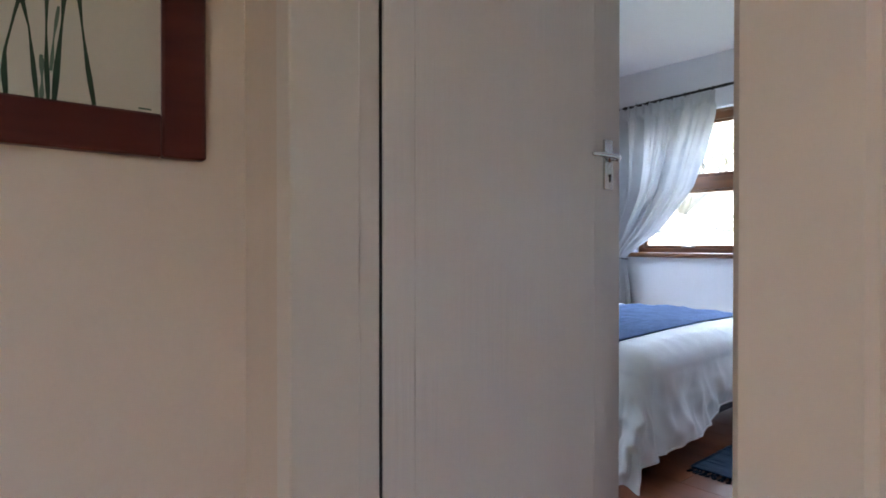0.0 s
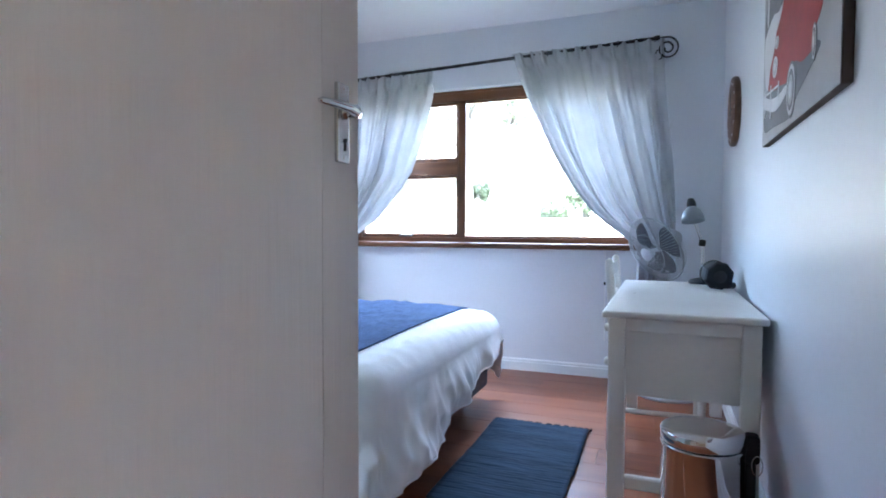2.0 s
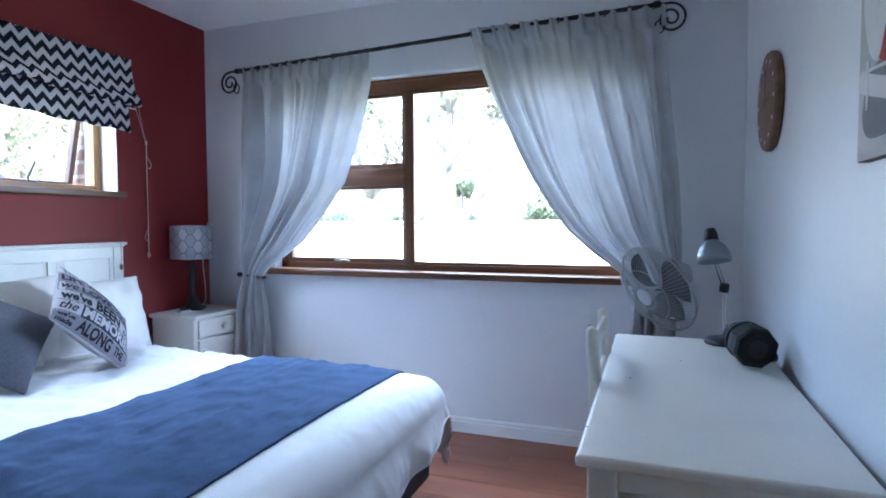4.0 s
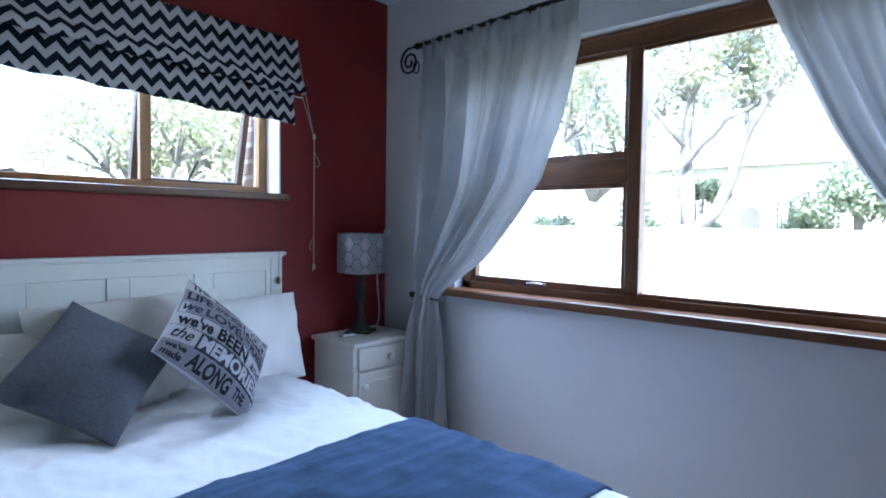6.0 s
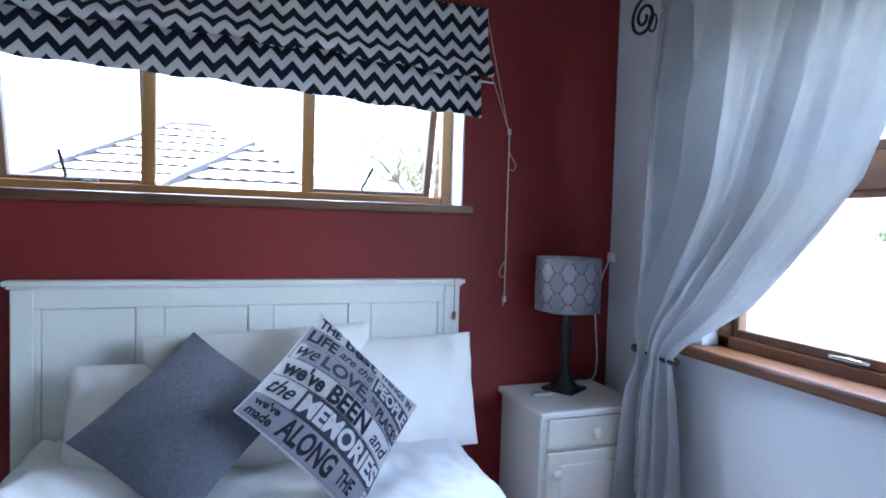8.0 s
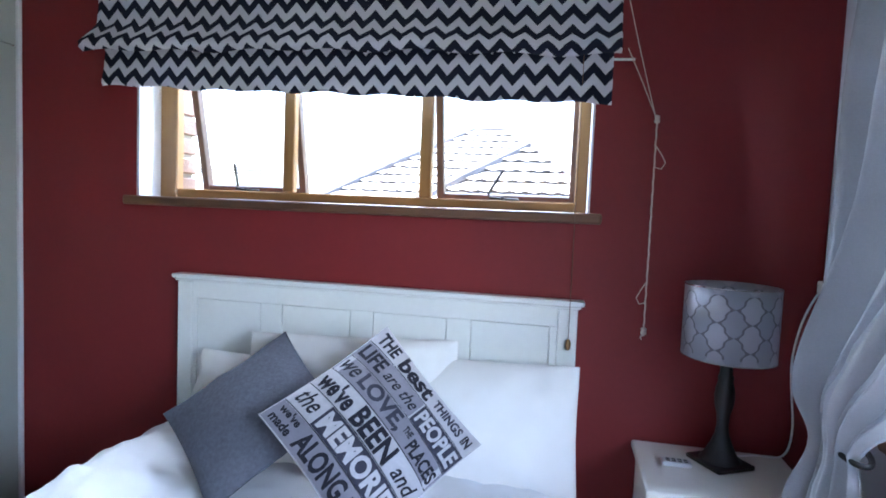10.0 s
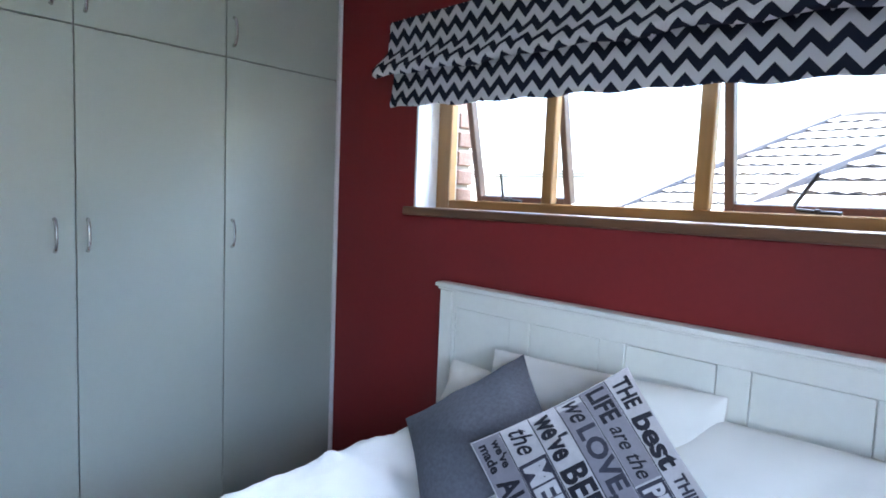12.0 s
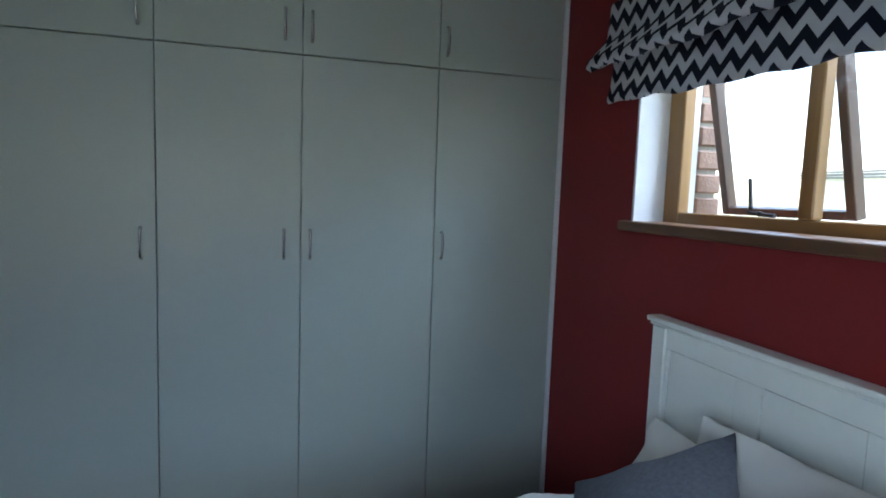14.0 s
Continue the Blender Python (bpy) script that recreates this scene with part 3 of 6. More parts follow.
def bed():
    b = thing("bed", (3.3, 2.6, 0), "double bed with a white headboard and dark grey base", "bed")
    part("bed_base", box(2.67, 1.640, 0.10, 3.93, 3.56, 0.335, 0.02, seg=2), M_BASE, b, "dark grey fabric bed base")
    part("mattress", box(2.66, 1.65, 0.337, 3.975, 3.56, 0.530, 0.05, seg=3), M_LINEN, b, "white mattress", True)
    for x in (2.78, 3.82):
        for y in (1.78, 3.42):
            part("leg", lathe([(0, 0), (0.018, 0), (0.027, 0.095), (0.027, 0.10), (0, 0.10)], (x, y, 0), n=14), M_DARKWOOD, b)
    hb = part("headboard", box(2.600, 3.610, 0.35, 3.990, 3.628, 1.118), M_HBPAINT, b, "white painted headboard with four sunk panels")
    part("headboard_cap", box(2.527, 3.585, 1.126, 4.062, 3.642, 1.143, 0.005, seg=2), M_HBPAINT, hb)
    part("headboard_cap_mould", box(2.537, 3.591, 1.116, 4.052, 3.640, 1.126, 0.004), M_HBPAINT, hb)
    for a, c in ((2.548, 2.612), (3.978, 4.042)):
        part("headboard_post", box(a, 3.594, 0.0, c, 3.641, 1.116, 0.004), M_HBPAINT, hb)
    part("headboard_rail", box(2.612, 3.599, 1.054, 3.978, 3.612, 1.116, 0.002), M_HBPAINT, hb)
    w, g, x = 0.268, 0.0845, 2.629
    part("headboard_stile", box(2.612, 3.599, 0.36, 2.629, 3.612, 1.054, 0.002), M_HBPAINT, hb)
    for i in range(4):
        part("headboard_panel", box(x + 0.003, 3.602, 0.4, x + w - 0.003, 3.612, 1.051, 0.0015), M_HBPAINT, hb)
        x1 = x + w + g if i < 3 else 3.978
        part("headboard_stile", box(x + w, 3.599, 0.36, x1, 3.612, 1.054, 0.002), M_HBPAINT, hb)
        x += w + g

    def hem(u, v):
        # the hem at the foot hangs lower at the west corner and rises towards the east one
        d = max(0.0, BY0 + 0.1 - v)
        if d > 0:
            k = min(1.0, max(0.0, (u - 2.45) / 1.6))
            v = BY0 + 0.1 - d * (1.10 - 0.60 * k + 0.07 * noise.noise((u * 4.0, 0.5, 0)))
        e = max(0.0, u - (BX1 - 0.1))
        if e > 0:
            u = BX1 - 0.1 + e * (1.0 + 0.12 * noise.noise((v * 3.0, 3.5, 0)))
        return u, v

    d = cloth(BX0 - 0.80, BX1 + 0.34, BY0 - 0.36, 3.57, 230, 210, 0.0, hem)
    ob = single("duvet", d, M_DUVET, "rumpled white cotton duvet draped over the bed", "duvet", True)
    thicken(ob, 0.012)
    us = [BX0 - 0.80 + (BX1 + 0.34 - BX0 + 0.80) * k / 90 for k in range(91)]
    part("hem_seam", tube([drape(*hem(u, BY0 - 0.36)) for u in us], 0.0045, 6), M_DUVET, ob, "stitched white hem", True)
    t = cloth(BX0 - 0.40, 3.985, 1.785, 2.530, 120, 110, 0.010)
    for vtx in t.verts:
        vtx.co.z += 0.007 * min(1.0, max(0.0, (vtx.co.x - 2.7) * 4)) * max(0.0, noise.noise((vtx.co.x * 1.6 + vtx.co.y * 2, vtx.co.y * 24.0, 4.0))) ** 0.8 + 0.004 * min(1.0, max(0.0, (vtx.co.x - 2.7) * 4)) * max(0.0, noise.noise((vtx.co.x * 1.3 + vtx.co.y * 4, vtx.co.y * 3.0, 8.0)))
    ob = single("throw_blanket", t, M_THROW, "blue fleece throw laid across the foot of the bed", "blanket", True)
    thicken(ob, 0.007)


bed()


# ---- pillows and cushions ----
def pillow_z(u, v, t, p=2.0, q=0.72):
    return t / 2 * max(0.0, (1 - abs(u) ** p) * (1 - abs(v) ** p)) ** q


def pillow_xy(u, v, w, h, pinch):
    return w / 2 * u * (1 - pinch * (1 - abs(v) ** 2.0)), h / 2 * v * (1 - pinch * (1 - abs(u) ** 2.0))


def pillow_mesh(w, h, t, m, pinch=0.05, wrinkle=0.006, seed=0.0, n=26, p=2.0, q=0.72, soft_corner=0.0):
    bm = bmesh.new()
    top, bot = [], []
    for j in range(n + 1):
        a, b = [], []
        for i in range(n + 1):
            u, v = math.sin(math.pi / 2 * (2 * i / n - 1)), math.sin(math.pi / 2 * (2 * j / n - 1))
            x, y = pillow_xy(u, v, w, h, pinch)
            z = pillow_z(u, v, t, p, q)
            x, y = x * (1 - soft_corner * (u * v) ** 4), y * (1 - soft_corner * (u * v) ** 4)
            k = wrinkle * (noise.noise((x * 9 + seed, y * 9, seed)) + 0.5 * noise.noise((x * 22 + seed, y * 16, seed + 3)))
            edge = i in (0, n) or j in (0, n)
            va = bm.verts.new((x, y, z + (0 if edge else k)))
            a.append(va)
            b.append(va if edge else bm.verts.new((x, y, -z + k)))
        top.append(a)
        bot.append(b)
    for j in range(n):
        for i in range(n):
            bm.faces.new((top[j][i], top[j][i + 1], top[j + 1][i + 1], top[j + 1][i]))
            q = (bot[j][i], bot[j + 1][i], bot[j + 1][i + 1], bot[j][i + 1])
            if len(set(q)) == 4:
                try:
                    bm.faces.new(q)
                except ValueError:
                    pass
    bmesh.ops.transform(bm, matrix=m, verts=bm.verts)
    bmesh.ops.recalc_face_normals(bm, faces=bm.faces)
    return bm


def basis(centre, xa, ya):
    x = Vector(xa).normalized()
    y = Vector(ya)
    y = (y - x * y.dot(x)).normalized()
    z = x.cross(y)
    m = Matrix((x, y, z)).transposed().to_4x4()
    return Matrix.Translation(centre) @ m


def bed_pillows():
    rows = (
        ((3.720, 3.470, 0.738), (1, 0.0, 0.02), (0.02, 0.22, 1), 0.69, 0.42, 0.20, 2.0),
        ((3.310, 3.445, 0.785), (1, 0.06, 0.03), (0.0, 0.24, 1), 0.74, 0.42, 0.16, 5.0),
        ((3.06, 3.40, 0.725), (1, -0.05, 0.0), (0.0, 0.42, 1), 0.66, 0.37, 0.18, 8.0),
    )
    for c, xa, ya, w, h, t, sd in rows:
        o = single("pillow", pillow_mesh(w, h, t, basis(c, xa, ya), 0.035, 0.020, sd, 34, 2.3, 0.60, 0.015), M_LINEN, "plump white cotton pillow leaning against the headboard", "pillow", True, group="pillows on the bed")


bed_pillows()
GREY_M = basis((3.087, 3.219, 0.787), (0.289, -0.191, -0.176), (0.318, 0.201, 0.223))
single("cushion", pillow_mesh(0.395, 0.44, 0.17, GREY_M, 0.055, 0.010, 1.0), M_GREYCUSH, "dark grey woven scatter cushion propped on the bed", "cushion", True)
PRINT_M = basis((3.496, 3.165, 0.805), (0.317, -0.060, -0.313), (0.284, 0.290, 0.170))
PW, PT = 0.446, 0.165


def text_mesh(words, shear=0.0):
    cu = bpy.data.curves.new("words", "FONT")
    cu.body, cu.size, cu.shear, cu.resolution_u = words, 1.0, shear, 3
    cu.offset = 0.014 if shear else 0.038
    ob = new("words", cu)
    me = bpy.data.meshes.new_from_object(ob.evaluated_get(bpy.context.evaluated_depsgraph_get()))
    bpy.data.objects.remove(ob)
    bpy.data.curves.remove(cu)
    bm = bmesh.new()
    bm.from_mesh(me)
    bpy.data.meshes.remove(me)
    return bm


def onto_cushion(bm, lift):
    """Lays a flat mesh, in units of the cushion's half width, on the cushion's front."""
    for v in bm.verts:
        u, w = v.co.x, v.co.y
        x, y = pillow_xy(u, w, PW, PW, 0.04)
        v.co = PRINT_M @ Vector((x, y, pillow_z(u, w, PT) + lift))
    return bm


def patch(x0, x1, y0, y1, n=14):
    bm = bmesh.new()
    g = [[bm.verts.new((x0 + (x1 - x0) * i / n, y0 + (y1 - y0) * j / 5, 0)) for i in range(n + 1)] for j in range(6)]
    for j in range(5):
        for i in range(n):
            bm.faces.new((g[j][i], g[j][i + 1], g[j + 1][i + 1], g[j + 1][i]))
    return bm


def words_in(words, x0, x1, y0, y1, shear=0.0):
    bm = text_mesh(words, shear)
    for it in range(2):
        long_edges = [e for e in bm.edges if e.calc_length() > 0.25]
        bmesh.ops.subdivide_edges(bm, edges=long_edges, cuts=1)
    bmesh.ops.triangulate(bm, faces=bm.faces)
    xs, ys = [v.co.x for v in bm.verts], [v.co.y for v in bm.verts]
    a, b, c, d = min(xs), max(xs), min(ys), max(ys)
    for v in bm.verts:
        v.co = ((v.co.x - a) / (b - a) * (x1 - x0) + x0, (v.co.y - c) / (d - c) * (y1 - y0) + y0, 0)
    return bm


def printed_cushion():
    c = thing("cushion", (3.49, 3.1, 0.62), "pale grey cushion printed with dark lettering, propped on the bed", "cushion")
    part("cushion_cover", pillow_mesh(PW, PW, PT, PRINT_M, 0.04, 0.0, 4.0), M_LIGHTCUSH, c, "", True)
    part("printed_band", onto_cushion(patch(-0.985, 0.985, 0.04, 0.33), 0.0014), M_MIDCUSH, c, "mid grey printed band")
    part("printed_band", onto_cushion(patch(-0.985, 0.16, 0.35, 0.66), 0.0014), M_MIDCUSH, c, "mid grey printed band")
    part("printed_band", onto_cushion(patch(-0.985, 0.985, -0.985, -0.66), 0.0014), M_MIDCUSH, c, "mid grey printed band")
    part("printed_box", onto_cushion(patch(0.18, 0.985, 0.35, 0.66), 0.0014), M_INKBOX, c, "slate grey printed box")
    part("printed_box", onto_cushion(patch(-0.52, 0.985, -0.64, -0.31), 0.0014), M_INKBOX, c, "slate grey printed box")
    for y, xa, xb in ((0.67, -0.985, 0.985), (0.34, -0.985, 0.985), (0.035, -0.985, 0.985), (-0.30, -0.985, 0.985), (-0.65, -0.985, 0.985)):
        part("printed_line", onto_cushion(patch(xa, xb, y - 0.006, y + 0.006), 0.0022), M_INK, c)
    rows = (
        ("THE", -0.92, -0.56, 0.72, 0.94, 0, M_INK), ("best", -0.46, 0.14, 0.69, 0.97, 0, M_INK), ("THINGS", 0.22, 0.74, 0.75, 0.91, 0, M_INKBOX), ("IN", 0.80, 0.92, 0.75, 0.91, 0, M_INK),
        ("LIFE", -0.94, -0.52, 0.40, 0.63, 0, M_INK), ("are the", -0.46, 0.13, 0.42, 0.60, 0.35, M_INK), ("PEOPLE", 0.22, 0.95, 0.39, 0.63, 0, M_LIGHTCUSH),
        ("we", -0.94, -0.66, 0.10, 0.27, 0.35, M_INK), ("LOVE,", -0.60, 0.20, 0.055, 0.32, 0, M_INKBOX), ("THE", 0.24, 0.38, 0.18, 0.28, 0, M_INK), ("PLACES", 0.42, 0.95, 0.07, 0.26, 0, M_INK),
        ("we've", -0.94, -0.38, -0.27, 0.01, 0, M_INK), ("BEEN", -0.28, 0.42, -0.28, 0.01, 0, M_INK), ("and", 0.54, 0.92, -0.25, -0.04, 0.35, M_INK),
        ("the", -0.92, -0.60, -0.58, -0.34, 0.35, M_INK), ("MEMORIES", -0.48, 0.95, -0.61, -0.34, 0, M_LIGHTCUSH),
        ("we've", -0.92, -0.58, -0.79, -0.68, 0, M_INK), ("made", -0.92, -0.58, -0.94, -0.82, 0, M_INK), ("ALONG", -0.48, 0.36, -0.95, -0.69, 0, M_INK), ("THE", 0.46, 0.72, -0.90, -0.72, 0, M_INK),
    )
    for w, x0, x1, y0, y1, sh, m in rows:
        part("printed_word", onto_cushion(words_in(w, x0, x1, y0, y1, sh), 0.0026), m, c)


printed_cushion()


# ---- curtains, rod and blind ----
def smooth(t):
    t = min(1.0, max(0.0, t))
    return t * t * (3 - 2 * t)


def lerp_rows(rows, z):
    """Linear between (z, outer, inner) rows that run downwards."""
    for a, b in zip(rows, rows[1:]):
        if a[0] >= z >= b[0]:
            k = (a[0] - z) / (a[0] - b[0])
            return [a[i] + (b[i] - a[i]) * k for i in (1, 2)]
    return list(rows[-1][1:])


def curtain(rows, ztie, folds, seed, label):
    """A gathered curtain that is held to one side at ztie: rows give its outer and inner edge on the way down."""
    zt, zb = rows[0][0], rows[-1][0]
    nz, ns = 110, 190
    bm = bmesh.new()
    grid = []
    for j in range(nz + 1):
        z = zt + (zb - zt) * j / nz
        yo, yi = lerp_rows(rows, z)
        w = abs(yi - yo)
        tie = math.exp(-((z - ztie) / 0.10) ** 2)
        head = smooth((z - (zt - 0.12)) / 0.04)
        row = []
        for i in range(ns + 1):
            s = i / ns
            low = 1 - head
            warp = s + (0.085 * noise.noise((s * 2.6 + seed, 0.35 * z, seed)) + 0.03 * math.sin(5.1 * s + seed + 1.4 * (zt - z))) * low * min(1.0, s * 4) * min(1.0, (1 - s) * 4)
            drift = 0.6 * noise.noise((s * 3 + seed, z * 0.7, seed))
            ph = 2 * math.pi * folds * warp + drift * 2.2 * low
            grow = 0.45 + 0.55 * smooth((zt - 0.1 - z) / 0.5)
            amp = 0.100 * grow * (1 - 0.55 * tie) * max(0.12, 0.55 + 1.3 * noise.noise((s * 4.2 + seed, 0.3 * z, 7))) * low + 0.012 * head
            fine = (0.010 * math.sin(ph * 2.3 + 2.4 * z + seed) * (0.4 + noise.noise((s * 6, z * 1.3, seed + 2))) + 0.006 * noise.noise((s * 26 + z * 3, z * 1.1, seed))) * low
            crease = abs(math.sin(math.pi * (folds * 1.7 * warp + 0.5 * drift + 0.35 * (zt - z)))) ** 0.6
            fine += 0.030 * (crease - 0.6) * low * grow * (1 - 0.4 * tie) * max(0.1, 0.5 + noise.noise((s * 5.3 + 3, 0.8 * z, seed + 5)))
            pinch = 0.026 * head * max(0.0, math.sin(2 * math.pi * 13 * s)) ** 3
            belly = 0.05 * math.exp(-((z - ztie - 0.22) / 0.22) ** 2) * math.sin(math.pi * s)
            if z > ztie:
                # folds lean towards the tie
                yy = yo + (yi - yo) * s
            else:
                yy = yo + (yi - yo) * s + 0.012 * math.sin(9 * s + z * 4)
            x = 4.652 + amp * (0.45 * math.sin(ph) + 0.20 * math.sin(2 * ph + 0.8) + 0.85 * (1 - 2 * abs(math.sin(0.5 * ph + 0.6 * drift)) ** 0.8) * (1 - head)) + fine - belly - pinch + 0.03 * (1 - s) * 0.3
            row.append(bm.verts.new((min(x, EAST - 0.02), yy + 0.008 * math.sin(ph * 0.7 + 3 * z) * (1 - head), z)))
        grid.append(row)
    for j in range(nz):
        for i in range(ns):
            bm.faces.new((grid[j][i], grid[j][i + 1], grid[j + 1][i + 1], grid[j + 1][i]))
    ob = single("curtain", bm, M_CURTAIN, label, "curtain", True, group="curtains at the wide window")
    # tie-back cord round the gathered cloth
    yo, yi = lerp_rows(rows, ztie)
    c = (yo + yi) / 2
    pts = [(4.664 + 0.036 * math.cos(a), c + (abs(yi - yo) / 2 + 0.004) * math.sin(a), ztie + 0.012 * math.sin(a) * (1 if yi < yo else -1)) for a in [2 * math.pi * k / 24 for k in range(24)]]
    part("tie_back", tube(pts, 0.007, 8, closed=True), M_IRON, ob, "dark tie-back cord", True)
    knot = lathe([(0, -0.024), (0.013, -0.018), (0.017, 0), (0.013, 0.018), (0, 0.024)], (4.628, yo + (0.028 if yi < yo else -0.028) * -0.6, ztie + 0.006), (0.3, 1, 0.2), 12)
    part("tie_knot", knot, M_IRON, ob, "dark knotted cord end", True)
    return ob


L_ROWS = [(2.25, 3.235, 2.305), (2.07, 3.235, 2.321), (1.90, 3.240, 2.365), (1.75, 3.245, 2.41), (1.50, 3.255, 2.497), (1.38, 3.260, 2.585), (1.25, 3.265, 2.688), (1.13, 3.270, 2.79),
          (1.02, 3.272, 2.95), (0.96, 3.268, 3.04), (0.905, 3.275, 3.09), (0.84, 3.285, 3.085), (0.60, 3.33, 3.06), (0.35, 3.37, 3.05), (0.14, 3.41, 3.04)]
R_ROWS = [(2.32, 0.66, 1.69), (2.10, 0.652, 1.62), (1.95, 0.645, 1.56), (1.77, 0.63, 1.477), (1.62, 0.615, 1.41), (1.48, 0.60, 1.333), (1.35, 0.59, 1.25), (1.20, 0.58, 1.135),
          (1.10, 0.575, 1.02), (1.00, 0.575, 0.885), (0.95, 0.575, 0.83), (0.90, 0.575, 0.80), (0.80, 0.60, 0.81), (0.50, 0.59, 0.84), (0.17, 0.58, 0.85)]
curtain(L_ROWS, 0.905, 7, 1.3, "pale grey-blue curtain tied back beside the window")
curtain(R_ROWS, 0.905, 7, 4.1, "pale grey-blue curtain tied back behind the fan")


def curtain_rod():
    X, ya, yb, za, zb = 4.660, 3.272, 0.705, 2.240, 2.326
    r = thing("curtain_rod", (X, 2.0, 2.25), "black wrought-iron curtain rod with scroll finials", "curtain rod")
    pts = [(X, ya + (yb - ya) * k / 60, za + (zb - za) * k / 60) for k in range(61)]
    part("rod", tube(pts, [0.0115 + 0.0012 * math.sin(k * 1.9) for k in range(61)], 10), M_IRON, r, "", True)
    for y, z, s in ((ya, za, 1), (yb, zb, -1)):
        sp = []
        for k in range(40):
            t = k / 39
            a = math.pi / 2 - t * 3.6 * math.pi
            rad = 0.074 * (1 - 0.80 * t)
            sp.append((X, y + s * (0.062 + rad * math.cos(a)), z - 0.074 + rad * math.sin(a)))
        f = part("finial", tube([(X, y, z), (X, y + s * 0.03, z)] + sp, 0.006, 8), M_IRON, r, "curled iron scroll finial", True)
        ring = [(X, y + s * (0.010 + 0.022 * math.cos(a)), z - 0.110 + 0.032 * math.sin(a)) for a in [2 * math.pi * k / 20 for k in range(20)]]
        part("finial_leaf", tube(ring, 0.004, 6, closed=True), M_IRON, f)
        part("collar", lathe([(0, -0.016), (0.015, -0.014), (0.017, 0), (0.015, 0.014), (0, 0.016)], (X, y, z), (0, 1, 0), 14), M_IRON, r)
        part("bracket", tube([(EAST, y - s * 0.03, z - 0.02), (X + 0.02, y - s * 0.03, z - 0.02), (X, y - s * 0.03, z - 0.008)], 0.006, 8), M_IRON, r)
    k = 0
    for a, b in ((3.22, 2.33), (1.67, 0.72)):
        for i in range(9):
            y = a + (b - a) * i / 8
            z = za + (zb - za) * (y - ya) / (yb - ya)
            ring = [(X + 0.016 * math.cos(t), y + 0.004 * math.sin(3 * t), z - 0.004 + 0.017 * math.sin(t)) for t in [2 * math.pi * q / 14 for q in range(14)]]
            part("curtain_ring", tube(ring, 0.0034, 6, closed=True), M_IRON, r)


curtain_rod()


def chevron_mat():
    m = bpy.data.materials.new("chevron_cotton")
    m.use_nodes = True
    nt = m.node_tree
    b = nt.nodes["Principled BSDF"]
    b.inputs["Roughness"].default_value, b.inputs["Specular IOR Level"].default_value = 0.9, 0.2
    uv = nt.nodes.new("ShaderNodeUVMap")
    sp = nt.nodes.new("ShaderNodeSeparateXYZ")
    nt.links.new(uv.outputs[0], sp.inputs[0])

    def mth(op, a, c=None, d=None):
        n = nt.nodes.new("ShaderNodeMath")
        n.operation = op
        for i, v in enumerate((a, c, d)):
            if v is None:
                continue
            if isinstance(v, (int, float)):
                n.inputs[i].default_value = v
            else:
                nt.links.new(v, n.inputs[i])
        return n.outputs[0]

    tri = mth("PINGPONG", sp.outputs[0], 0.0368)
    v = mth("ADD", sp.outputs[1], mth("MULTIPLY", tri, 1.15))
    f = mth("FRACT", mth("DIVIDE", v, 0.0725))
    band = mth("LESS_THAN", f, 0.50)
    ns = nt.nodes.new("ShaderNodeTexNoise")
    ns.inputs["Scale"].default_value = 300
    nt.links.new(uv.outputs[0], ns.inputs[0])
    mix = nt.nodes.new("ShaderNodeMix")
    mix.data_type = "RGBA"
    mix.inputs["A"].default_value, mix.inputs["B"].default_value = (0.66, 0.65, 0.68, 1), (0.014, 0.017, 0.034, 1)
    nt.links.new(band, mix.inputs["Factor"])
    nt.links.new(mix.outputs["Result"], b.inputs["Base Color"])
    bp = nt.nodes.new("ShaderNodeBump")
    bp.inputs["Strength"].default_value, bp.inputs["Distance"].default_value = 0.3, 0.001
    nt.links.new(ns.outputs[0], bp.inputs["Height"])
    nt.links.new(bp.outputs[0], b.inputs["Normal"])
    tr = nt.nodes.new("ShaderNodeBsdfTranslucent")
    nt.links.new(mix.outputs["Result"], tr.inputs[0])
    ms = nt.nodes.new("ShaderNodeMixShader")
    ms.inputs[0].default_value = 0.07
    nt.links.new(b.outputs[0], ms.inputs[1])
    nt.links.new(tr.outputs[0], ms.inputs[2])
    nt.links.new(ms.outputs[0], nt.nodes["Material Output"].inputs[0])
    return m


